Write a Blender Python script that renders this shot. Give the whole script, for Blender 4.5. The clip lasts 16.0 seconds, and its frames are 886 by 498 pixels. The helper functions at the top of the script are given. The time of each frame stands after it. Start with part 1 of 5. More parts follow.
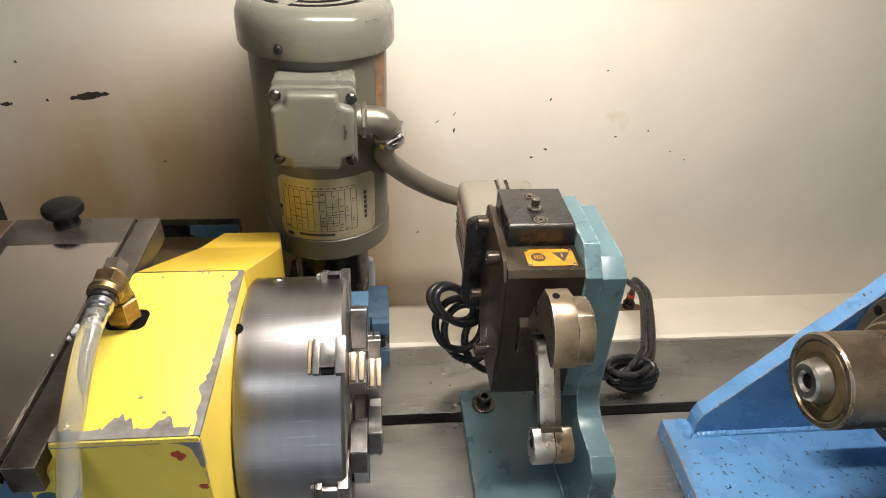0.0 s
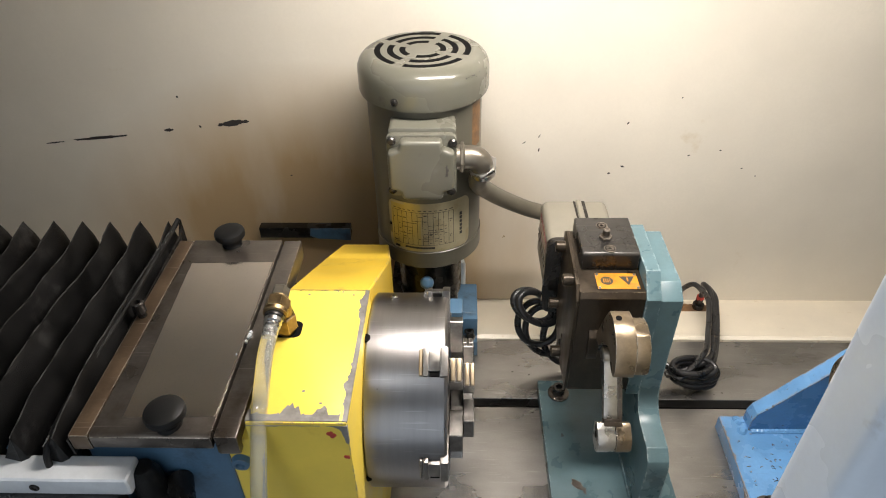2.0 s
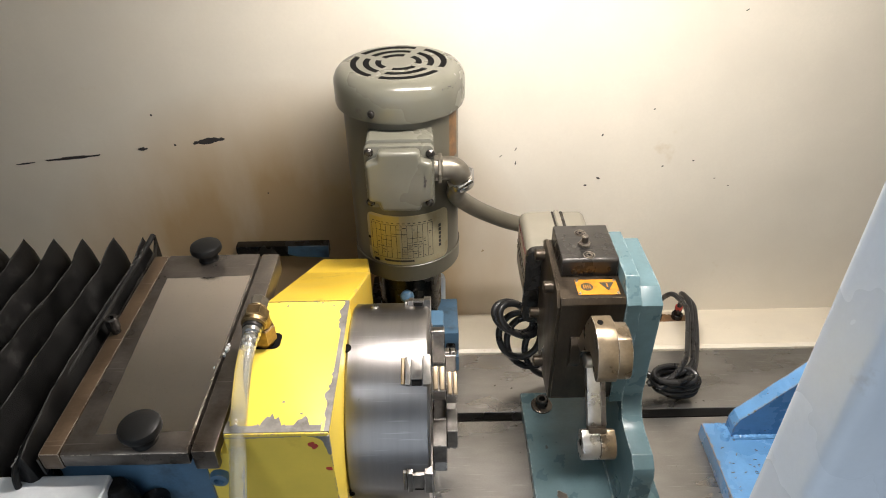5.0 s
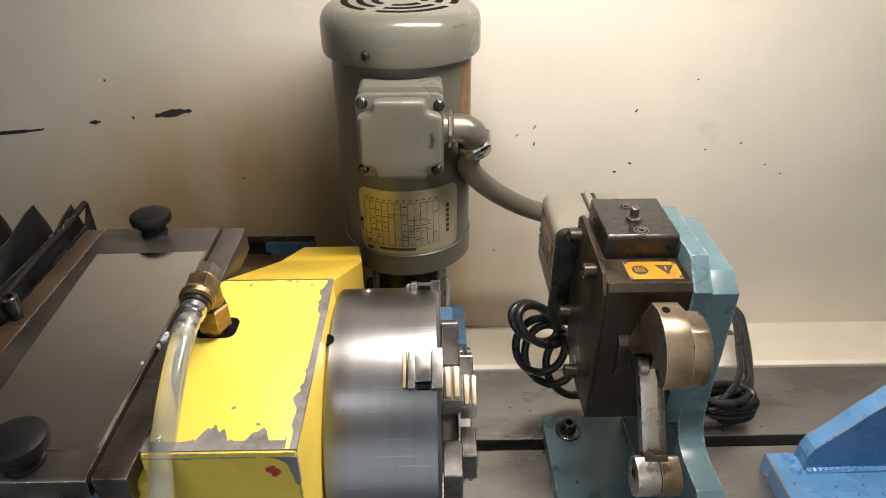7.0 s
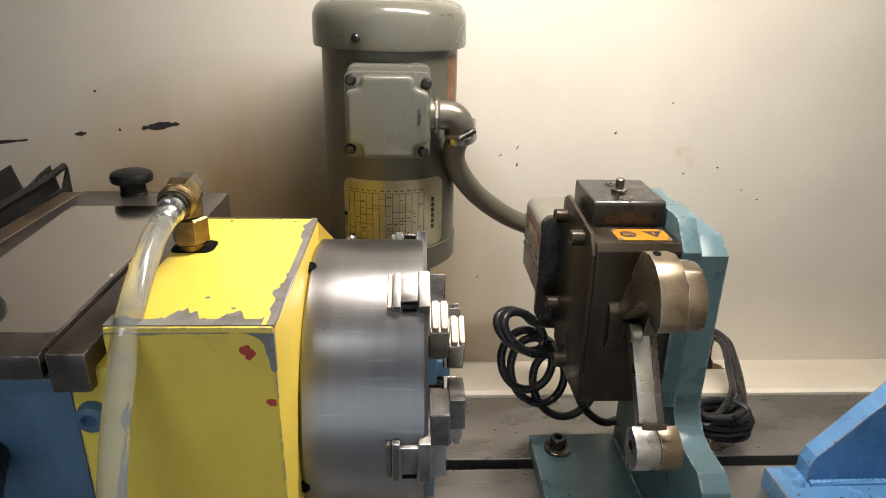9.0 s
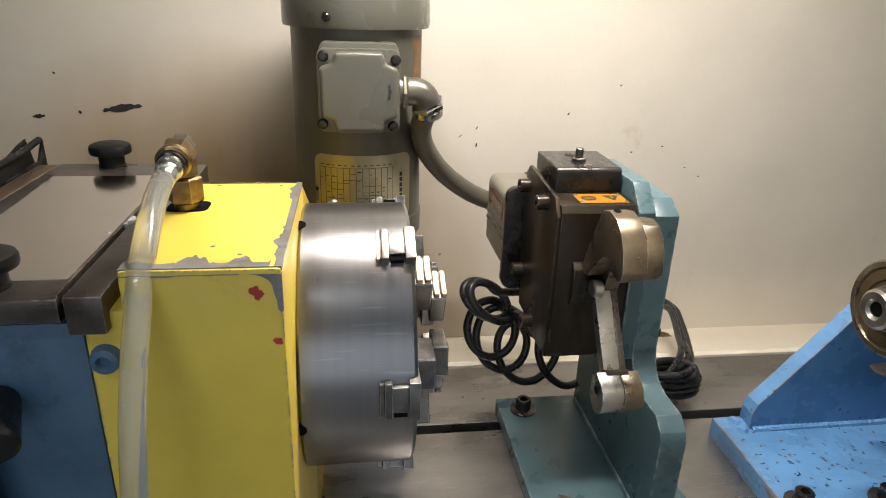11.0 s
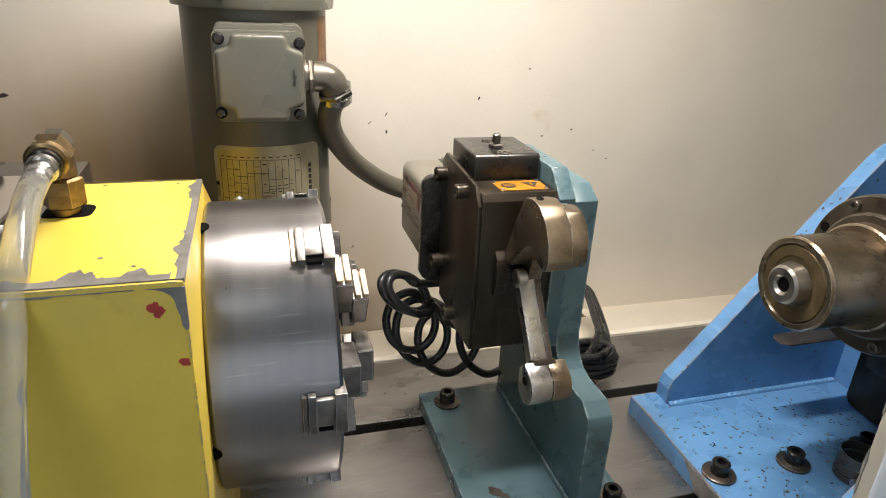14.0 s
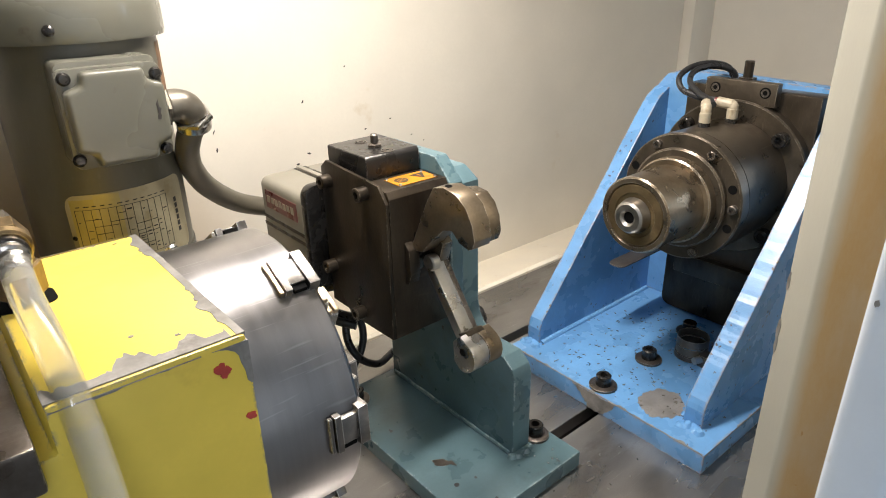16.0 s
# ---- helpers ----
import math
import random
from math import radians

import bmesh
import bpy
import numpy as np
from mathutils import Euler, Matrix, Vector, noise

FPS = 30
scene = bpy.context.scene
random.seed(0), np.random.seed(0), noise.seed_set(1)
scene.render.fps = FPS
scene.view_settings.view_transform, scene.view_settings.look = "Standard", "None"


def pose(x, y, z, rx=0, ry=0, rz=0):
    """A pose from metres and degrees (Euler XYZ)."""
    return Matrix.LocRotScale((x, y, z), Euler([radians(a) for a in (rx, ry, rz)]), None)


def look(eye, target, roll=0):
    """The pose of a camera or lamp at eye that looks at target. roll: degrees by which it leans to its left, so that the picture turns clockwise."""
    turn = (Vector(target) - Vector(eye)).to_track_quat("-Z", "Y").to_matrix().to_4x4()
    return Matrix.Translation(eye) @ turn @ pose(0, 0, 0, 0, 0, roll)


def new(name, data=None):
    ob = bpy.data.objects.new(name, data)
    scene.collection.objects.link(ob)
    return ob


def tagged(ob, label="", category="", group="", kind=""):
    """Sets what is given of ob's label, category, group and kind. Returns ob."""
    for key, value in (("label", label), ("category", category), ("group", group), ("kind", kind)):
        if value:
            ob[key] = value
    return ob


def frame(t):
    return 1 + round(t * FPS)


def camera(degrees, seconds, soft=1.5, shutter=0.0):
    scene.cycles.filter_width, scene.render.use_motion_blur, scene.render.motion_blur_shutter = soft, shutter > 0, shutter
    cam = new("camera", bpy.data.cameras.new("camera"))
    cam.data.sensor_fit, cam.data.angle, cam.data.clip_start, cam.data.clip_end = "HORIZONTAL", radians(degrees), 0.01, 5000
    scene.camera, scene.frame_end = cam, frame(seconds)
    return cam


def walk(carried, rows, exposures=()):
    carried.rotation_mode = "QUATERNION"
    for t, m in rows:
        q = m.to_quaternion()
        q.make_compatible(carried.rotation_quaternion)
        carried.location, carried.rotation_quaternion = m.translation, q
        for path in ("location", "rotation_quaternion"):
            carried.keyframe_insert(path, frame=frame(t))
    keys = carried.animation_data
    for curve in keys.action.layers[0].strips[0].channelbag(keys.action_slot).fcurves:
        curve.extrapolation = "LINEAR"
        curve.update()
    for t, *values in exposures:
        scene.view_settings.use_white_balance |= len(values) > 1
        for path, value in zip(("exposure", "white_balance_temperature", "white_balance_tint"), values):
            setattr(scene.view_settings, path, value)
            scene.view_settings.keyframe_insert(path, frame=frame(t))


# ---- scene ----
# ---------------------------------------------------------------- camera
# x along the machine, y towards the back wall, z up from the table's ground top
cam = camera(68.65, 16.0, soft=1.0)
PATH = [
    (0.0, 0.1690, 0.4449, 0.6367, -5.27, -34.30, -2.28),
    (0.5, 0.1977, 0.4329, 0.6894, -2.08, -36.10, -1.53),
    (1.0, 0.2064, 0.4061, 0.7134, 4.86, -36.59, 3.11),
    (1.5, 0.1754, 0.3854, 0.7380, 0.33, -36.88, 2.39),
    (2.0, 0.1564, 0.3767, 0.7547, 1.38, -37.29, 0.91),
    (2.5, 0.1378, 0.3613, 0.7599, 3.39, -36.47, 1.69),
    (3.0, 0.1415, 0.3591, 0.7630, 4.96, -35.83, 2.47),
    (3.5, 0.1462, 0.3556, 0.7557, 5.86, -35.82, 3.01),
    (4.0, 0.1570, 0.3490, 0.7533, 5.26, -36.14, 3.29),
    (4.5, 0.1598, 0.3645, 0.7532, 0.98, -35.79, 1.52),
    (4.7, 0.1584, 0.3621, 0.7515, -0.71, -35.53, 1.12),
    (6.8, 0.1368, 0.4779, 0.6074, -1.01, -32.14, 0.08),
    (7.0, 0.1389, 0.4637, 0.6064, -1.16, -31.80, 0.13),
    (7.5, 0.1355, 0.4226, 0.6058, -1.37, -30.48, 0.21),
    (8.0, 0.1272, 0.4179, 0.6001, -1.52, -29.88, -0.00),
    (8.5, 0.1220, 0.4151, 0.5386, -1.67, -24.93, -0.57),
    (9.0, 0.1325, 0.4169, 0.4917, -2.58, -21.86, -1.18),
    (9.2, 0.1259, 0.4132, 0.4875, -3.20, -20.67, -1.46),
    (11.3, 0.0956, 0.3779, 0.4707, -8.69, -21.91, -1.63),
    (11.5, 0.0891, 0.3774, 0.4677, -9.62, -21.64, -1.51),
    (12.0, 0.0923, 0.3734, 0.4729, -10.93, -21.36, -1.85),
    (12.5, 0.0978, 0.3748, 0.4777, -11.44, -21.15, -2.22),
    (13.0, 0.1000, 0.3775, 0.4782, -11.64, -21.09, -2.33),
    (13.5, 0.1109, 0.3882, 0.4790, -12.52, -21.27, -2.39),
    (14.0, 0.1009, 0.4080, 0.4723, -15.94, -22.85, -2.62),
    (14.5, 0.0136, 0.4160, 0.4852, -33.15, -23.34, -2.18),
    (15.0, 0.0080, 0.4197, 0.4809, -40.55, -23.51, -0.59),
    (15.5, -0.0031, 0.4271, 0.4836, -44.08, -23.82, 0.54),
    (16.0, -0.0267, 0.4450, 0.4887, -40.25, -23.69, 1.18),
]
EXPOSURES = [(0.0, -0.11), (1.0, -0.2), (2.0, -0.19), (3.5, -0.1), (4.5, -0.07), (7.0, -0.29), (8.0, -0.30), (9.0, -0.26), (11.5, -0.28), (12.5, -0.24), (14.0, -0.20), (14.5, -0.04), (15.0, 0.10), (15.5, 0.18), (16.0, 0.11)]
walk(cam, [(t, pose(x, y, z, 90 + pitch, roll, yaw)) for t, x, y, z, yaw, pitch, roll in PATH], EXPOSURES)

# ---------------------------------------------------------------- light
world = bpy.data.worlds.new("world")
scene.world = world
world.use_nodes = True
world.node_tree.nodes["Background"].inputs[0].default_value = (0.75, 0.85, 1.0, 1)
world.node_tree.nodes["Background"].inputs[1].default_value = 0.15


def area_lamp(name, eye, target, sx, sy, watts, colour):
    data = bpy.data.lights.new(name, "AREA")
    data.shape, data.size, data.size_y = "RECTANGLE", sx, sy
    data.energy, data.color = watts, colour
    ob = new(name, data)
    ob.matrix_world = look(eye, target)
    return ob


# the machine lamp under the enclosure's roof, and daylight through the workshop's open gate
LAMP = (0.305, 0.905, 0.80)
area_lamp("machine_lamp_light", (LAMP[0], LAMP[1], LAMP[2] - 0.004), (LAMP[0], LAMP[1], 0), 0.42, 0.028, 8.7, (1.0, 0.922, 0.86))
area_lamp("gate_daylight", (-0.4, -2.55, 0.6), (-0.4, 0.0, 0.6), 2.6, 2.2, 18, (0.82, 0.91, 1.0))
area_lamp("workshop_ceiling_light", (-0.9, -0.7, 2.52), (-0.9, -0.7, 0), 1.3, 0.3, 15, (0.92, 0.96, 1.0))
# added lamp without a known window, to brighten the door's edge and the jamb
area_lamp("added_door_fill", (-3.85, -0.4, 0.8), (0.3, 0.35, 0.5), 2.2, 1.6, 62, (0.76, 0.87, 1.0))
area_lamp("side_window_daylight", (3.97, -0.70, 0.9), (0.45, 0.45, 0.5), 1.6, 1.4, 54, (0.76, 0.87, 1.0))

# ---------------------------------------------------------------- materials


def surface(name, colour, rough=0.5, metal=0.0, var=0.12, scale=30.0, bump=0.05, fine=400.0,
            dirt=None, chips=None, stretch=(1, 1, 1), aniso=0.0, rough_var=0.12, coat=0.0, spec=0.5, edge=None, stain=None, specks=None, band=None, scratch=None):
    """A worn surface: base colour varied at two scales, dirt = (colour, amount, scale), chips = (colour, threshold, scale)."""
    m = bpy.data.materials.new(name)
    m.use_nodes = True
    nt = m.node_tree
    nodes, link = nt.nodes, nt.links.new
    b = nodes["Principled BSDF"]
    tc = nodes.new("ShaderNodeTexCoord")
    mp = nodes.new("ShaderNodeMapping")
    mp.inputs["Scale"].default_value = stretch
    link(tc.outputs["Object"], mp.inputs["Vector"])

    def tex(s, detail=4.0, r=0.55):
        n = nodes.new("ShaderNodeTexNoise")
        n.inputs["Scale"].default_value, n.inputs["Detail"].default_value, n.inputs["Roughness"].default_value = s, detail, r
        link(mp.outputs[0], n.inputs["Vector"])
        return n.outputs["Fac"]

    def ramp(fac, lo, hi, a=0.0, c=1.0):
        n = nodes.new("ShaderNodeMapRange")
        n.inputs["From Min"].default_value, n.inputs["From Max"].default_value = lo, hi
        n.inputs["To Min"].default_value, n.inputs["To Max"].default_value = a, c
        link(fac, n.inputs["Value"])
        return n.outputs["Result"]

    def mix(fac, a, c):
        n = nodes.new("ShaderNodeMix")
        n.data_type = "RGBA"
        for sock, v in ((n.inputs[0], fac), (n.inputs[6], a), (n.inputs[7], c)):
            if isinstance(v, tuple):
                sock.default_value = (*v, 1)
            elif isinstance(v, float):
                sock.default_value = v
            else:
                link(v, sock)
        return n.outputs[2]

    big, small = tex(scale), tex(fine, 3.0)
    dark = tuple(c * (1 - var * 1.6) for c in colour)
    light = tuple(min(1.0, c * (1 + var)) for c in colour)
    col = mix(ramp(big, 0.3, 0.7), dark, light)
    col = mix(ramp(small, 0.25, 0.75, 0.0, 0.35), col, dark)
    rgh = ramp(big, 0.25, 0.75, max(0.02, rough - rough_var), min(1.0, rough + rough_var))
    metal_out = None
    if dirt:
        dcol, amount, dscale = dirt
        f = ramp(tex(dscale, 6.0, 0.65), 0.72 - amount * 0.5, 0.85 - amount * 0.25)
        col = mix(f, col, dcol)
    if chips:
        ccol, thr, cscale = chips
        f = ramp(tex(cscale, 5.0, 0.6), thr, thr + 0.012)
        col = mix(f, col, ccol)
    if specks:
        # small chips: scattered cells of a warped Voronoi pattern, specks = (colour, scale, share, size)
        pcol, pscale, share, psize = specks
        warp = nodes.new("ShaderNodeVectorMath")
        warp.operation = "ADD"
        wn = nodes.new("ShaderNodeTexNoise")
        wn.inputs["Scale"].default_value, wn.inputs["Detail"].default_value = pscale * 2.2, 3.0
        ws = nodes.new("ShaderNodeVectorMath")
        ws.operation = "SCALE"
        ws.inputs["Scale"].default_value = 0.9 / pscale
        link(tc.outputs["Object"], wn.inputs["Vector"])
        link(wn.outputs["Color"], ws.inputs[0])
        link(tc.outputs["Object"], warp.inputs[0])
        link(ws.outputs[0], warp.inputs[1])
        vo = nodes.new("ShaderNodeTexVoronoi")
        vo.inputs["Scale"].default_value = pscale
        link(warp.outputs[0], vo.inputs["Vector"])
        vc = nodes.new("ShaderNodeSeparateColor")
        link(vo.outputs["Color"], vc.inputs[0])
        gate = nodes.new("ShaderNodeMath")
        gate.operation = "MULTIPLY"
        link(ramp(vo.outputs["Distance"], psize, psize * 0.8), gate.inputs[0])
        clump = nodes.new("ShaderNodeMath")
        clump.operation = "MULTIPLY"
        link(vc.outputs[0], clump.inputs[0])
        link(ramp(tex(14.0, 3.0), 0.35, 0.6, 0.55, 1.0), clump.inputs[1])
        link(ramp(clump.outputs[0], 1 - share - 0.02, 1 - share), gate.inputs[1])
        col = mix(gate.outputs[0], col, pcol)
    if scratch:
        # hairline scratches: thin lines of stretched noise, scratch = (colour, amount)
        hcol, amount = scratch
        for turn in (0.35, 1.25, 2.3):
            mh = nodes.new("ShaderNodeMapping")
            mh.inputs["Rotation"].default_value = (0, 0, turn)
            mh.inputs["Scale"].default_value = (16, 620, 60)
            link(tc.outputs["Object"], mh.inputs["Vector"])
            hn = nodes.new("ShaderNodeTexNoise")
            hn.inputs["Scale"].default_value, hn.inputs["Detail"].default_value = 1.0, 2.0
            link(mh.outputs[0], hn.inputs["Vector"])
            col = mix(ramp(hn.outputs["Fac"], 0.68, 0.76, 0.0, amount), col, hcol)
    if band:
        # a rust-brown run-off band, band = (colour, y where it begins, y where it is full)
        bcol, bx_a, bx_b = band
        sb = nodes.new("ShaderNodeSeparateXYZ")
        link(tc.outputs["Object"], sb.inputs[0])
        wob = nodes.new("ShaderNodeMath")
        wob.operation = "MULTIPLY_ADD"
        link(tex(16.0, 5.0, 0.65), wob.inputs[0])
        wob.inputs[1].default_value = 0.008
        link(sb.outputs[1], wob.inputs[2])
        fb = nodes.new("ShaderNodeMath")
        fb.operation = "MULTIPLY"
        link(ramp(wob.outputs[0], bx_a + 0.004, bx_b + 0.004), fb.inputs[0])
        link(ramp(tex(26.0, 6.0, 0.7), 0.3, 0.7, 0.50, 0.95), fb.inputs[1])
        col = mix(fb.outputs[0], col, bcol)
    if stain:
        scol, cx, cz, rx, rz = stain
        sep = nodes.new("ShaderNodeSeparateXYZ")
        link(tc.outputs["Object"], sep.inputs[0])

        def calc(op, a, c):
            n = nodes.new("ShaderNodeMath")
            n.operation = op
            for sock, v in zip(n.inputs, (a, c)):
                if isinstance(v, (int, float)):
                    sock.default_value = v
                else:
                    link(v, sock)
            return n.outputs[0]

        dx = calc("POWER", calc("DIVIDE", calc("SUBTRACT", sep.outputs[0], cx), rx), 2)
        dz = calc("POWER", calc("DIVIDE", calc("SUBTRACT", sep.outputs[2], cz), rz), 2)
        streak = nodes.new("ShaderNodeTexNoise")
        mp2 = nodes.new("ShaderNodeMapping")
        mp2.inputs["Scale"].default_value = (13, 1, 4.5)
        link(tc.outputs["Object"], mp2.inputs["Vector"])
        link(mp2.outputs[0], streak.inputs["Vector"])
        streak.inputs["Scale"].default_value, streak.inputs["Detail"].default_value = 1.0, 5.0
        near = ramp(calc("ADD", dx, dz), 1.0, 0.0)
        f = calc("MULTIPLY", near, ramp(streak.outputs["Fac"], 0.30, 0.70, 0.55, 1.0))
        col = mix(ramp(f, 0.0, 0.62, 0.0, 0.85), col, scol)
    if edge:
        ecol, erad, ethr = edge
        bev = nodes.new("ShaderNodeBevel")
        bev.samples = 4
        bev.inputs["Radius"].default_value = erad
        geo = nodes.new("ShaderNodeNewGeometry")
        dot = nodes.new("ShaderNodeVectorMath")
        dot.operation = "DOT_PRODUCT"
        link(bev.outputs[0], dot.inputs[0])
        link(geo.outputs["Normal"], dot.inputs[1])
        near = ramp(dot.outputs["Value"], 0.999, 0.80)
        n = nodes.new("ShaderNodeMath")
        n.operation = "MULTIPLY"
        link(near, n.inputs[0])
        link(ramp(tex(75.0, 5.0, 0.7), ethr, ethr + 0.10), n.inputs[1])
        col = mix(ramp(n.outputs[0], 0.10, 0.30), col, ecol)
    link(col, b.inputs["Base Color"])
    link(rgh, b.inputs["Roughness"])
    b.inputs["Metallic"].default_value = metal
    b.inputs["Anisotropic"].default_value = aniso
    b.inputs["Coat Weight"].default_value = coat
    b.inputs["Specular IOR Level"].default_value = spec
    if bump:
        bn = nodes.new("ShaderNodeBump")
        bn.inputs["Strength"].default_value, bn.inputs["Distance"].default_value = bump, 0.001
        link(small, bn.inputs["Height"])
        link(bn.outputs[0], b.inputs["Normal"])
    return m


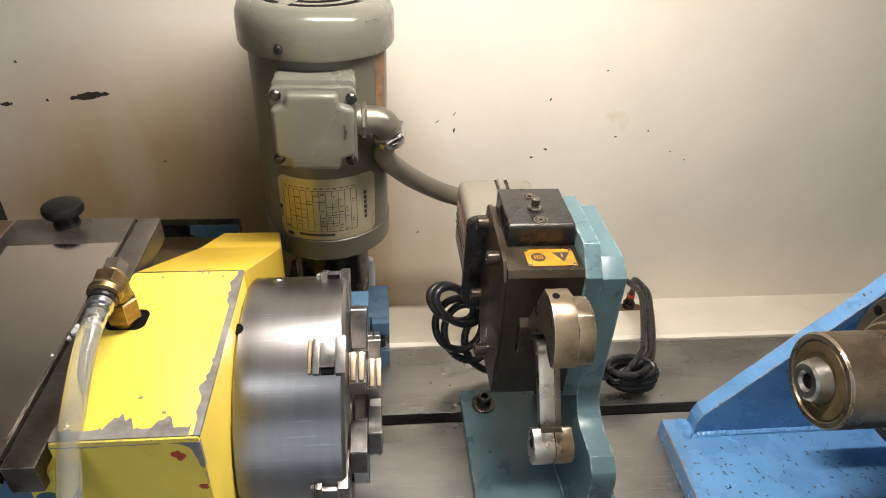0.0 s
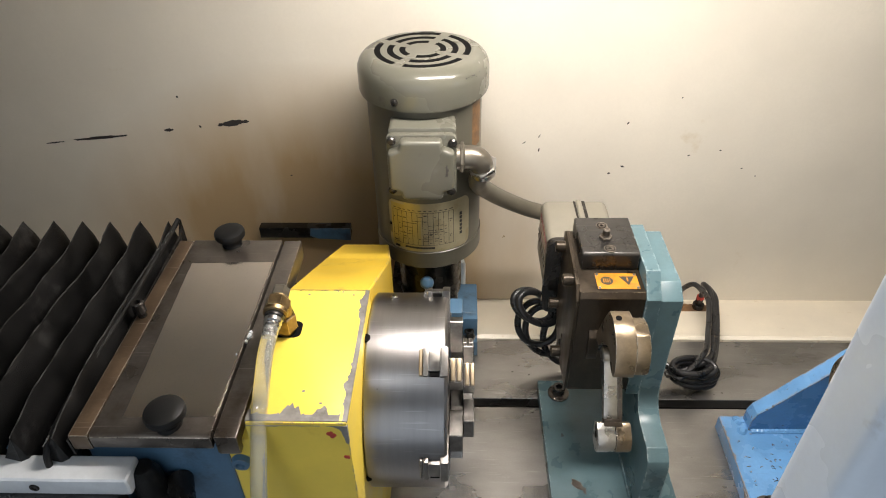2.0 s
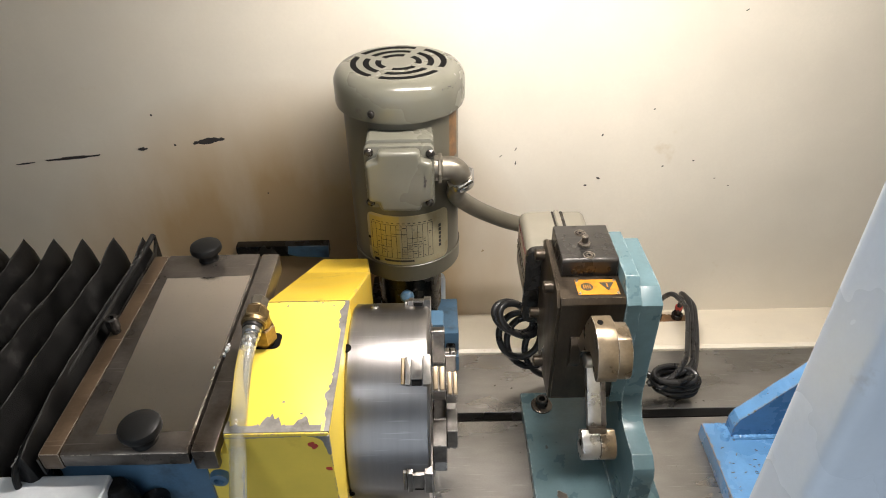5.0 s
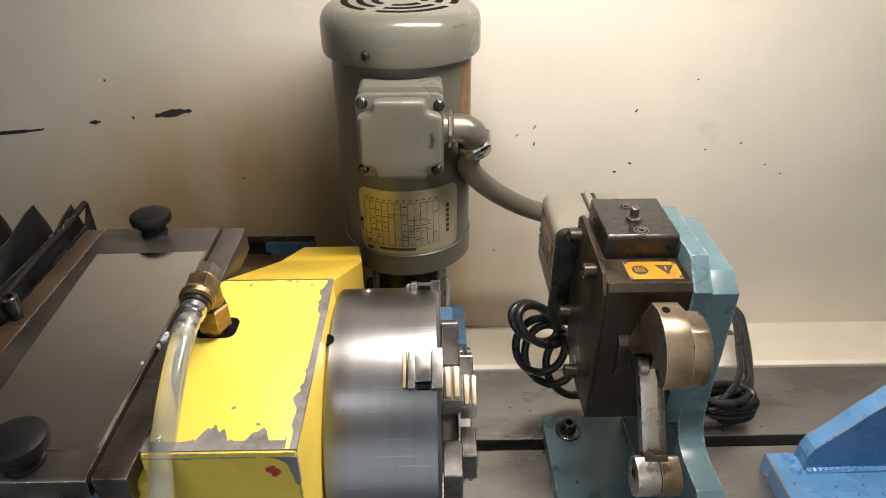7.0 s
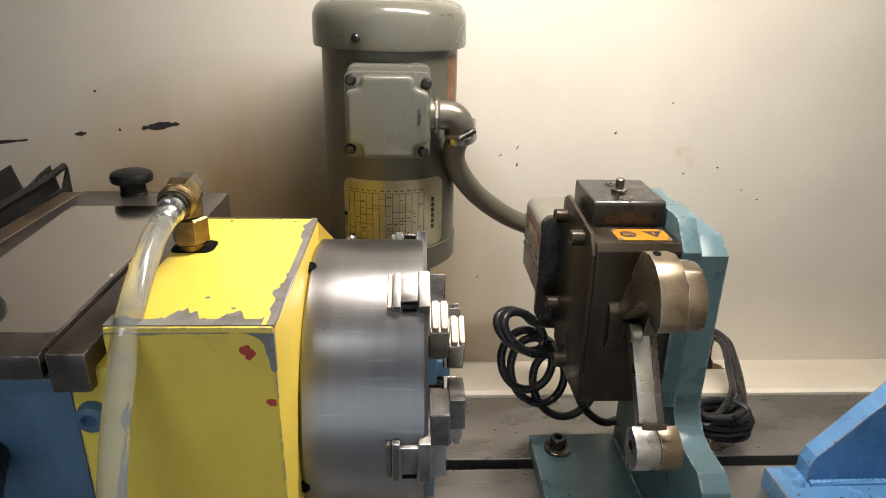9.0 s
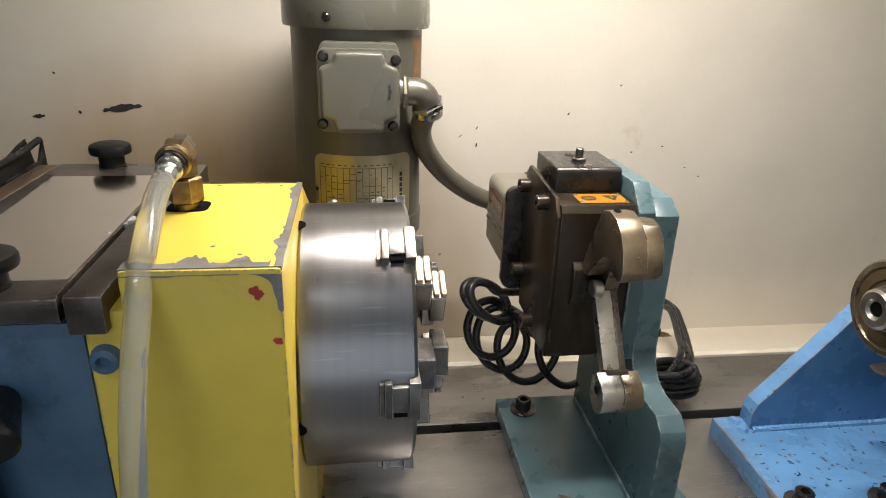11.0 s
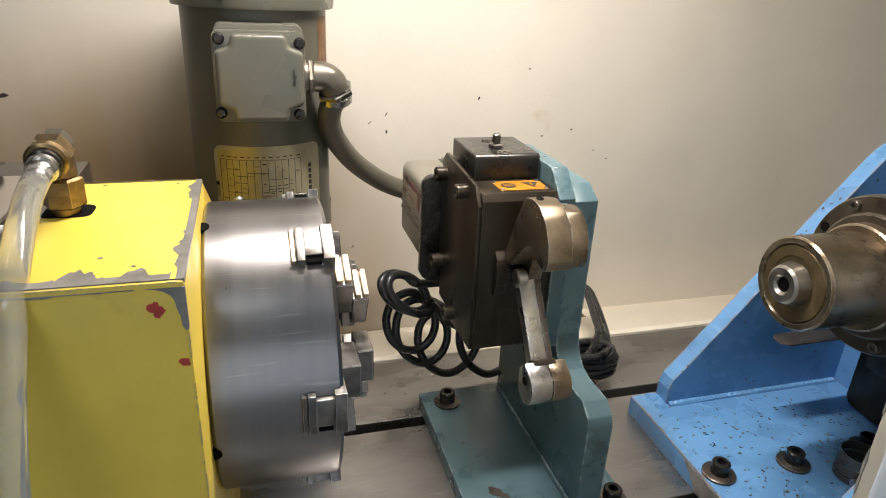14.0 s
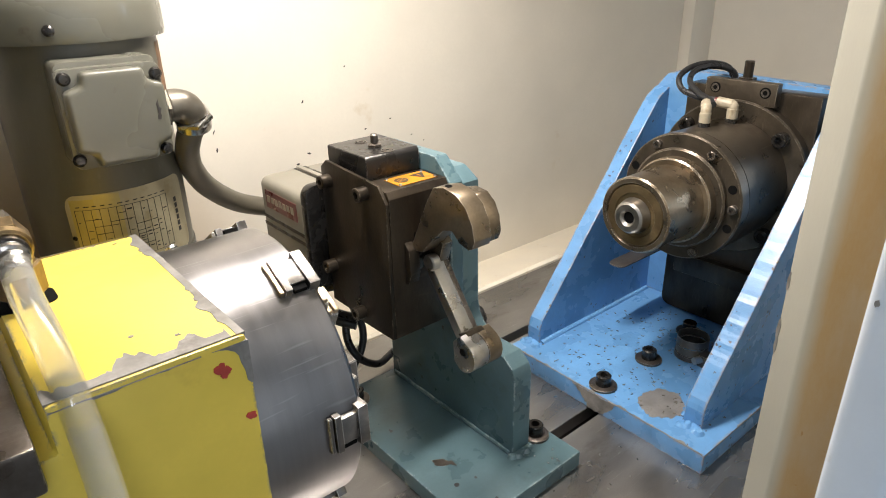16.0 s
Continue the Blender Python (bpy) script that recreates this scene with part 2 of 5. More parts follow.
M = dict(
    cream=surface("cream_enclosure_paint", (0.70, 0.652, 0.56), 0.42, var=0.05, scale=5, bump=0.05, fine=260, dirt=((0.56, 0.47, 0.33), 0.10, 9), specks=((0.20, 0.15, 0.09), 24, 0.07, 0.050), spec=0.4, stain=((0.40, 0.265, 0.115), -0.08, 0.05, 0.42, 0.37)),
    ledge=surface("stained_cream_paint", (0.80, 0.73, 0.60), 0.45, var=0.06, scale=12, dirt=((0.50, 0.36, 0.18), 0.20, 26), specks=((0.16, 0.10, 0.04), 55, 0.10, 0.12)),
    scuff=surface("black_scuff", (0.035, 0.03, 0.028), 0.7, var=0.3, scale=120),
    table=surface("ground_steel_table", (0.385, 0.373, 0.358), 0.31, 0.9, var=0.24, scale=9, bump=0.14, fine=700, rough_var=0.13, stretch=(0.6, 1.4, 1), dirt=((0.15, 0.13, 0.11), 0.25, 12), scratch=((0.66, 0.65, 0.63), 0.5), specks=((0.10, 0.09, 0.08), 160, 0.06, 0.28)),
    # near-black pieces put the shade inside holes, vents and slots into colour
    void=surface("hole_shade_black", (0.004, 0.004, 0.004), 0.9, var=0.2, scale=60, bump=0, spec=0.1),
    # motor enamel with grime, its base darkened for the shade below the fan cover
    drum=surface("grimy_shaded_enamel", (0.094, 0.088, 0.066), 0.36, var=0.12, scale=12, bump=0.06, fine=220, dirt=((0.046, 0.035, 0.020), 0.34, 11), stretch=(1, 1, 0.4), scratch=((0.20, 0.18, 0.14), 0.12)),
    # table steel with the T-slots' shade put into its colour
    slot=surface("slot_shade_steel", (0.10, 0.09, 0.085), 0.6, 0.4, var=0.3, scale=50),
    yellow=surface("yellow_machine_paint", (0.80, 0.60, 0.085), 0.40, var=0.06, scale=18, bump=0.06, fine=300, dirt=((0.52, 0.34, 0.045), 0.20, 13), edge=((0.22, 0.20, 0.18), 0.0030, 0.46), specks=((0.20, 0.17, 0.10), 60, 0.035, 0.16)),
    # yellow darkened to carry the rear slope's lesser light, with more dirt and chips
    ochre=surface("shade_darkened_yellow_paint", (0.62, 0.42, 0.040), 0.42, var=0.10, scale=16, bump=0.06, fine=300, dirt=((0.30, 0.19, 0.03), 0.22, 22), edge=((0.22, 0.20, 0.18), 0.0022, 0.50), specks=((0.10, 0.085, 0.05), 75, 0.06, 0.17)),
    primer=surface("bare_primer", (0.27, 0.255, 0.238), 0.48, 0.4, var=0.25, scale=70, dirt=((0.09, 0.075, 0.06), 0.35, 60)),
    teal=surface("teal_machine_paint", (0.088, 0.152, 0.172), 0.32, var=0.16, scale=22, bump=0.12, fine=260, rough_var=0.15, dirt=((0.050, 0.075, 0.078), 0.30, 14), specks=((0.04, 0.043, 0.04), 70, 0.10, 0.20), edge=((0.33, 0.40, 0.40), 0.0036, 0.47), scratch=((0.24, 0.33, 0.35), 0.12)),
    blue=surface("sky_blue_machine_paint", (0.119, 0.291, 0.552), 0.29, var=0.13, scale=20, bump=0.16, fine=200, rough_var=0.12, dirt=((0.05, 0.15, 0.33), 0.24, 24), specks=((0.060, 0.050, 0.048), 170, 0.16, 0.30), edge=((0.26, 0.20, 0.155), 0.0046, 0.44), scratch=((0.10, 0.09, 0.09), 0.18)),
    bareplate=surface("bare_worn_steel", (0.305, 0.295, 0.285), 0.46, 0.5, var=0.2, scale=50, dirt=((0.16, 0.14, 0.12), 0.3, 50)),
    weld=surface("glossy_blue_weld_paint", (0.125, 0.30, 0.56), 0.18, var=0.12, scale=60, bump=0.1, fine=500),
    dullsteel=surface("dull_sleeve_steel", (0.36, 0.34, 0.31), 0.40, 1.0, var=0.18, scale=60, bump=0.06),
    goldface=surface("oil_gilded_face", (0.20, 0.145, 0.075), 0.42, 0.7, var=0.25, scale=40, bump=0.08, dirt=((0.09, 0.06, 0.03), 0.35, 50)),
    navy=surface("dull_blue_paint", (0.072, 0.152, 0.245), 0.38, var=0.18, scale=20, dirt=((0.03, 0.045, 0.065), 0.32, 20), edge=((0.20, 0.19, 0.18), 0.002, 0.52), specks=((0.05, 0.045, 0.04), 90, 0.08, 0.24)),
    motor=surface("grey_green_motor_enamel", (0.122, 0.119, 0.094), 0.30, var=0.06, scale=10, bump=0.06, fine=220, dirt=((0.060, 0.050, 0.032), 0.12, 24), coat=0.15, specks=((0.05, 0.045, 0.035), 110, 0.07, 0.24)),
    chuck=surface("turned_chuck_steel", (0.300, 0.288, 0.287), 0.30, 1.0, var=0.08, scale=9, bump=0.05, fine=320, stretch=(11, 1, 1), rough_var=0.04, dirt=((0.25, 0.235, 0.225), 0.08, 2.2), scratch=((0.50, 0.49, 0.48), 0.40), specks=((0.10, 0.09, 0.08), 130, 0.04, 0.2)),
    steel=surface("bright_steel", (0.55, 0.54, 0.52), 0.30, 1.0, var=0.15, scale=60, bump=0.06),
    jaw=surface("jaw_steel", (0.255, 0.24, 0.225), 0.40, 1.0, var=0.26, scale=70, bump=0.10, edge=((0.66, 0.64, 0.61), 0.0008, 0.40), dirt=((0.12, 0.10, 0.08), 0.32, 60)),
    bronze=surface("brass_toned_pad", (0.46, 0.37, 0.255), 0.36, 1.0, var=0.2, scale=60),
    brass=surface("brass_fitting", (0.26, 0.18, 0.09), 0.36, 1.0, var=0.3, scale=80, dirt=((0.075, 0.055, 0.035), 0.48, 55), edge=((0.50, 0.38, 0.2), 0.001, 0.45)),
    oiled=surface("oil_browned_steel", (0.060, 0.046, 0.032), 0.35, 0.62, stretch=(1.4, 1.4, 0.5), var=0.34, scale=26, bump=0.12, dirt=((0.026, 0.019, 0.013), 0.38, 18), edge=((0.22, 0.18, 0.13), 0.0014, 0.50), scratch=((0.14, 0.11, 0.08), 0.3)),
    barrel=surface("oil_tanned_spindle_steel", (0.105, 0.086, 0.064), 0.33, 0.72, var=0.24, scale=30, bump=0.10, dirt=((0.050, 0.037, 0.024), 0.34, 18), edge=((0.36, 0.31, 0.25), 0.0014, 0.44), scratch=((0.20, 0.17, 0.13), 0.3)),
    tan=surface("tanned_steel", (0.265, 0.21, 0.145), 0.31, 0.85, var=0.24, scale=40, bump=0.07, dirt=((0.16, 0.11, 0.06), 0.34, 34), edge=((0.55, 0.50, 0.44), 0.0012, 0.42), specks=((0.10, 0.075, 0.05), 200, 0.10, 0.26)),
    black=surface("black_oxide_steel", (0.040, 0.037, 0.034), 0.24, 0.6, var=0.3, scale=50, bump=0.06),
    plate=surface("dark_oxide_plate", (0.05, 0.047, 0.044), 0.30, 0.6, var=0.24, scale=30, bump=0.06, edge=((0.28, 0.26, 0.23), 0.0012, 0.45), scratch=((0.11, 0.10, 0.09), 0.4)),
    rubber=surface("black_cable_rubber", (0.018, 0.018, 0.019), 0.32, var=0.2, scale=60, bump=0.03),
    plastic=surface("black_plastic", (0.009, 0.009, 0.009), 0.46, var=0.2, scale=60, bump=0.12, fine=700, spec=0.22),
    # the dirt layer here paints the cloth's patchy grey sheen as paler colour
    bellows=surface("black_coated_cloth", (0.0080, 0.0078, 0.0076), 0.46, var=0.5, scale=34, bump=0.45, fine=1300, spec=0.22, rough_var=0.12, dirt=((0.044, 0.043, 0.042), 0.30, 26)),
    stainless=surface("wiped_steel_panel", (0.86, 0.79, 0.74), 0.13, 1.0, var=0.06, scale=10, bump=0.03, rough_var=0.05, dirt=((0.62, 0.55, 0.50), 0.08, 22), scratch=((0.92, 0.88, 0.84), 0.3)),
    ivory=surface("oil_yellowed_plastic", (0.40, 0.345, 0.25), 0.42, var=0.12, scale=90, dirt=((0.24, 0.18, 0.10), 0.35, 110)),
    grime=surface("oil_grimed_steel", (0.145, 0.126, 0.109), 0.33, 0.75, var=0.26, scale=24, bump=0.10, dirt=((0.06, 0.042, 0.028), 0.42, 18), scratch=((0.35, 0.31, 0.28), 0.3), edge=((0.42, 0.37, 0.31), 0.0012, 0.44)),
    railsteel=surface("rust_browned_rail", (0.118, 0.080, 0.050), 0.40, 0.55, var=0.30, scale=22, bump=0.12, dirt=((0.05, 0.032, 0.018), 0.40, 16), edge=((0.45, 0.40, 0.33), 0.0014, 0.40), scratch=((0.30, 0.25, 0.2), 0.35)),
    alum=surface("pale_aluminium", (0.74, 0.77, 0.80), 0.40, 0.35, var=0.10, scale=30, dirt=((0.35, 0.33, 0.30), 0.2, 40)),
    servo=surface("grey_cream_casting", (0.225, 0.208, 0.166), 0.42, var=0.08, scale=30, dirt=((0.2, 0.15, 0.08), 0.25, 30)),
    conduit=surface("grey_conduit_sheath", (0.110, 0.098, 0.073), 0.45, var=0.12, scale=40),
    label=surface("foil_nameplate", (0.40, 0.355, 0.235), 0.36, 0.30, var=0.14, scale=20, dirt=((0.26, 0.20, 0.09), 0.30, 30), scratch=((0.28, 0.25, 0.18), 0.4)),
    yellowed=surface("yellowed_foil", (0.42, 0.345, 0.115), 0.36, 0.2, var=0.14, scale=24, dirt=((0.25, 0.17, 0.03), 0.30, 40)),
    ink=surface("black_print", (0.03, 0.028, 0.025), 0.5),
    paleyellow=surface("faintly_yellowed_foil", (0.42, 0.355, 0.150), 0.36, 0.25, var=0.14, scale=24, dirt=((0.28, 0.21, 0.07), 0.30, 40)),
    orange=surface("orange_warning_label", (0.46, 0.195, 0.014), 0.36, var=0.15, scale=60, dirt=((0.16, 0.085, 0.025), 0.40, 70)),
    maroon=surface("faded_maroon_label", (0.15, 0.035, 0.032), 0.3, var=0.2, scale=60),
    thread=surface("dull_seam_thread", (0.045, 0.044, 0.043), 0.8, var=0.8, scale=90, spec=0.2),
    frayed=surface("pale_frayed_cloth", (0.30, 0.29, 0.28), 0.8, var=0.4, scale=160, spec=0.2),
    dullzinc=surface("dull_zinc_casting", (0.20, 0.18, 0.145), 0.38, 0.8, var=0.2, scale=50, dirt=((0.12, 0.09, 0.05), 0.3, 40)),
    red=surface("red_marker", (0.60, 0.065, 0.045), 0.6, var=0.25, scale=80),
    rust=surface("rust_stain", (0.22, 0.115, 0.048), 0.6, var=0.4, scale=60, dirt=((0.10, 0.075, 0.045), 0.35, 45)),
    door=surface("pale_grey_door_paint", (0.64, 0.695, 0.765), 0.24, var=0.06, scale=10, dirt=((0.40, 0.39, 0.37), 0.22, 30), specks=((0.16, 0.13, 0.11), 60, 0.10, 0.16), scratch=((0.66, 0.68, 0.70), 0.12)),
    jamb=surface("rust_tinged_cream_paint", (0.385, 0.368, 0.304), 0.48, var=0.08, scale=7, dirt=((0.55, 0.42, 0.22), 0.16, 20), stretch=(1, 1, 0.35), band=((0.30, 0.175, 0.052), 0.5648, 0.5555), specks=((0.20, 0.11, 0.04), 70, 0.16, 0.20)),
    concrete=surface("workshop_concrete", (0.32, 0.31, 0.30), 0.7, var=0.15, scale=2),
    roomwall=surface("workshop_wall_paint", (0.55, 0.56, 0.57), 0.7, var=0.06, scale=2),
)

glass = bpy.data.materials.new("clear_hose_vinyl")
glass.use_nodes = True
_b = glass.node_tree.nodes["Principled BSDF"]
_b.inputs["Base Color"].default_value = (0.93, 0.93, 0.88, 1)
_b.inputs["Roughness"].default_value = 0.14
_b.inputs["Transmission Weight"].default_value = 0.88
_b.inputs["IOR"].default_value = 1.13
_b.inputs["Coat Weight"].default_value = 0.7
_b.inputs["Coat Roughness"].default_value = 0.05
M["vinyl"] = glass

lamp_mat = bpy.data.materials.new("lamp_diffuser")
lamp_mat.use_nodes = True
_b = lamp_mat.node_tree.nodes["Principled BSDF"]
_b.inputs["Emission Color"].default_value = (1.0, 0.92, 0.78, 1)
_b.inputs["Emission Strength"].default_value = 6.0
M["lamp"] = lamp_mat

# ---------------------------------------------------------------- mesh helpers


def thing(name, label, category, at=(0, 0, 0), group="", kind=""):
    ob = new(name)
    ob.empty_display_size = 0.02
    ob.location = at
    return tagged(ob, label, category, group, kind)


def part(name, bm, material, parent=None, label="", smooth=True):
    """Links a bmesh as one mesh object; its coordinates are the world's."""
    bmesh.ops.recalc_face_normals(bm, faces=bm.faces)
    me = bpy.data.meshes.new(name)
    bm.to_mesh(me)
    bm.free()
    me.materials.append(M[material] if isinstance(material, str) else material)
    if smooth:
        me.polygons.foreach_set("use_smooth", [True] * len(me.polygons))
        me.set_sharp_from_angle(angle=radians(32))
    ob = new(name, me)
    if parent:
        ob.parent = parent
        top, base = parent, Vector((0, 0, 0))
        while top:
            base = base + top.location
            top = top.parent
        ob.location = -base
    if label:
        ob["label"] = label
    return ob


def joined(*bms):
    out = bmesh.new()
    for b in bms:
        me = bpy.data.meshes.new("scratch")
        b.to_mesh(me)
        b.free()
        out.from_mesh(me)
        bpy.data.meshes.remove(me)
    return out


def bevelled(bm, width, seg=2):
    if width:
        edges = [e for e in bm.edges if len(e.link_faces) == 2 and e.calc_face_angle() > 0.5]
        bmesh.ops.bevel(bm, geom=edges, offset=width, segments=seg, profile=0.6, affect="EDGES", clamp_overlap=True)
    return bm


def box(x0, x1, y0, y1, z0, z1, bev=0.0, seg=2):
    bm = bmesh.new()
    bmesh.ops.create_cube(bm, size=1, matrix=Matrix.Translation(((x0 + x1) / 2, (y0 + y1) / 2, (z0 + z1) / 2)) @ Matrix.Diagonal((x1 - x0, y1 - y0, z1 - z0, 1)))
    return bevelled(bm, bev, seg)


def frame_of(p, q):
    """A matrix whose z axis runs from p to q, with its origin at p."""
    d = Vector(q) - Vector(p)
    return Matrix.Translation(p) @ d.to_track_quat("Z", "Y").to_matrix().to_4x4(), d.length


def lathe(profile, p, q, seg=48):
    """Turns (radius, height) pairs round the axis that starts at p and points to q."""
    m, _ = frame_of(p, q)
    bm = bmesh.new()
    rings = []
    for r, h in profile:
        if r < 1e-6:
            rings.append([bm.verts.new(m @ Vector((0, 0, h)))])
        else:
            rings.append([bm.verts.new(m @ Vector((r * math.cos(a), r * math.sin(a), h))) for a in (2 * math.pi * i / seg for i in range(seg))])
    for a, b in zip(rings, rings[1:]):
        for i in range(seg):
            j = (i + 1) % seg
            if len(a) == 1 and len(b) == 1:
                continue
            if len(a) == 1:
                bm.faces.new((a[0], b[i], b[j]))
            elif len(b) == 1:
                bm.faces.new((a[i], a[j], b[0]))
            else:
                bm.faces.new((a[i], a[j], b[j], b[i]))
    return bm


def rod(p, q, r, seg=24, bev=0.0, r2=None):
    _, n = frame_of(p, q)
    r2 = r if r2 is None else r2
    c = bev
    prof = [(0, 0), (r - c, 0), (r, c), (r2, n - c), (r2 - c, n), (0, n)] if c else [(0, 0), (r, 0), (r2, n), (0, n)]
    return lathe(prof, p, q, seg)


def prism(points, axis, a, b, bev=0.0, seg=2):
    """Extrudes a closed outline along an axis. x: points are (y, z); y: (x, z); z: (x, y)."""
    bm = bmesh.new()

    def at(u, v, w):
        return {"x": (w, u, v), "y": (u, w, v), "z": (u, v, w)}[axis]

    lo = [bm.verts.new(at(u, v, a)) for u, v in points]
    hi = [bm.verts.new(at(u, v, b)) for u, v in points]
    bm.faces.new(lo)
    bm.faces.new(list(reversed(hi)))
    n = len(points)
    for i in range(n):
        j = (i + 1) % n
        bm.faces.new((lo[i], hi[i], hi[j], lo[j]))
    bmesh.ops.recalc_face_normals(bm, faces=bm.faces)
    return bevelled(bm, bev, seg)


def smooth_path(points, per=8):
    """Points of a Catmull-Rom curve through the given ones."""
    p = [Vector(q) for q in points]
    p = [p[0] * 2 - p[1]] + p + [p[-1] * 2 - p[-2]]
    out = []
    for a, b, c, d in zip(p, p[1:], p[2:], p[3:]):
        for i in range(per):
            t = i / per
            out.append(0.5 * (2 * b + (c - a) * t + (2 * a - 5 * b + 4 * c - d) * t * t + (3 * b - a - 3 * c + d) * t ** 3))
    return out + [p[-2]]


def tube(points, r, seg=10, per=8):
    """A round cable along a smooth curve."""
    path = smooth_path(points, per)
    bm = bmesh.new()
    rings, side = [], None
    for i, c in enumerate(path):
        d = (path[min(i + 1, len(path) - 1)] - path[max(i - 1, 0)]).normalized()
        if side is None:
            side = d.orthogonal().normalized()
        side = (side - d * side.dot(d)).normalized()
        up = d.cross(side)
        rings.append([bm.verts.new(c + r * (math.cos(a) * side + math.sin(a) * up)) for a in (2 * math.pi * k / seg for k in range(seg))])
    for a, b in zip(rings, rings[1:]):
        for k in range(seg):
            bm.faces.new((a[k], a[(k + 1) % seg], b[(k + 1) % seg], b[k]))
    bm.faces.new(rings[0])
    bm.faces.new(list(reversed(rings[-1])))
    return bm


def arc(cx, cy, r, a0, a1, n=10):
    return [(cx + r * math.cos(radians(a0 + (a1 - a0) * i / n)), cy + r * math.sin(radians(a0 + (a1 - a0) * i / n))) for i in range(n + 1)]


def rounded(x0, x1, y0, y1, r, n=5):
    """A rectangle's outline with round corners."""
    return arc(x1 - r, y1 - r, r, 0, 90, n) + arc(x0 + r, y1 - r, r, 90, 180, n) + arc(x0 + r, y0 + r, r, 180, 270, n) + arc(x1 - r, y0 + r, r, 270, 360, n)


def moved(bm, m):
    bmesh.ops.transform(bm, matrix=m, verts=bm.verts)
    return bm


def socket_screw(name, parent, p, q, r, h, material="black", label=""):
    """A cap screw's head with its hexagonal socket; p on the seat, q gives the way it looks out."""
    m, _ = frame_of(p, q)
    hexa = [(r * 0.52, h), (r * 0.52, h * 0.45), (0, h * 0.45)]
    bm = lathe([(0, 0), (r, 0), (r, h - 0.12 * r), (r * 0.88, h), *hexa], p, q, 18)
    return part(name, bm, material, parent, label)


def bolt(x, y, z, r, h, washer, label, group=""):
    """A cap screw with its washer, standing on a plate at height z."""
    t = thing("cap_screw", label, "bolt", (x, y, z), group)
    part("washer", lathe([(r * 0.55, 0), (washer, 0), (washer, 0.0028), (washer * 0.93, 0.0034), (r * 0.55, 0.0034), (r * 0.55, 0)], (x, y, z), (x, y, z + 1), 32), "grime", t)
    socket_screw("head", t, (x, y, z + 0.0034), (x, y, z + 1), r, h)
    return t


def loft(sections):
    """Skins equal outlines, given as lists of places, one after another."""
    bm = bmesh.new()
    rings = [[bm.verts.new(p) for p in sec] for sec in sections]
    for a, b in zip(rings, rings[1:]):
        for k in range(len(a)):
            n = (k + 1) % len(a)
            bm.faces.new((a[k], a[n], b[n], b[k]))
    bm.faces.new(rings[0])
    bm.faces.new(list(reversed(rings[-1])))
    bmesh.ops.recalc_face_normals(bm, faces=bm.faces)
    return bm


def flake(outline, z0, z1, axis="z"):
    return prism(outline, axis, z0, z1)


def ragged(points, jitter, step=0.004):
    out = []
    for (a, b), (c, d) in zip(points, points[1:] + points[:1]):
        n = max(1, int(math.hypot(c - a, d - b) / step))
        for i in range(n):
            t = i / n
            out.append((a + (c - a) * t + random.uniform(-jitter, jitter), b + (d - b) * t + random.uniform(-jitter, jitter)))
    return out


def worn(u0, u1, base, depth, seed, n=90):
    """A ragged border: places along u with a depth that wanders like flaking paint."""
    out = []
    for k in range(n + 1):
        u = u0 + (u1 - u0) * k / n
        w = noise.noise((u * 70, seed, 0.0)) + 0.45 * noise.noise((u * 210, seed, 4.0)) + 0.10 * noise.noise((u * 700, seed, 9.0))
        out.append((u, base + depth * max(0.04, w)))
    return out


# ---------------------------------------------------------------- the place: workshop and enclosure


def setting(name, bm, material, label, category="", smooth=True):
    return tagged(part(name, bm, material, None, "", smooth), label, category or name.split("_")[0], kind="structure")


WALL = 1.2515          # the enclosure's back wall
setting("wall_back", box(-1.4, 1.419, WALL, WALL + 0.02, -0.06, 1.1), "cream", "cream painted sheet-metal back wall, oil-stained and scuffed", "wall")
setting("wall_right", box(1.419, 1.439, 0.30, WALL + 0.02, -0.06, 1.1), "cream", "cream painted sheet-metal side wall of the enclosure", "wall")
setting("wall_left", box(-1.42, -1.4, 0.30, WALL + 0.02, -0.06, 1.1), "cream", "cream painted sheet-metal end wall of the enclosure", "wall")
setting("ceiling", box(-1.42, 1.439, 0.55, WALL + 0.02, 1.1, 1.12), "cream", "cream painted sheet-metal roof of the enclosure", "ceiling")
setting("corner_post", box(1.335, 1.419, WALL - 0.027, WALL, -0.02, 1.1, 0.002), "cream", "cream folded corner post of the enclosure", "post")
setting("trim_ledge", prism([(WALL, -0.06), (WALL, -0.025), (1.138, 0.002), (1.132, 0.005), (1.126, 0.002), (1.125, -0.06)], "x", -1.4, 1.419), "ledge", "cream sheet-metal drip ledge along the back wall, rust-stained lip", "ledge")
setting("floor", box(-4, 4, -2.6, 4, -1.0, -0.95), "concrete", "grey workshop concrete floor", "floor")
setting("wall_far", box(-4, 4, 3.98, 4.08, -0.95, 2.6), "roomwall", "plain grey workshop wall", "wall")
setting("wall_side_a", box(-4.1, -4, 0.6, 4, -0.95, 2.6), "roomwall", "plain grey workshop wall", "wall")
# the gap between these two walls is made for the added left lamp
setting("wall_side_c", box(-4.1, -4, -2.6, 0.6, -0.95, -0.2), "roomwall", "plain grey workshop wall under the assumed window", "wall")
setting("wall_side_d", box(-4.1, -4, -2.6, 0.6, 1.8, 2.6), "roomwall", "plain grey workshop wall above the assumed window", "wall")
# unseen leaf added to keep the left lamp's light off the interior
setting("door_2", box(-1.42, -0.34, 0.489, 0.518, -0.30, 1.1, 0.003), "door", "unseen pale grey-blue panel added to block side light", "door")
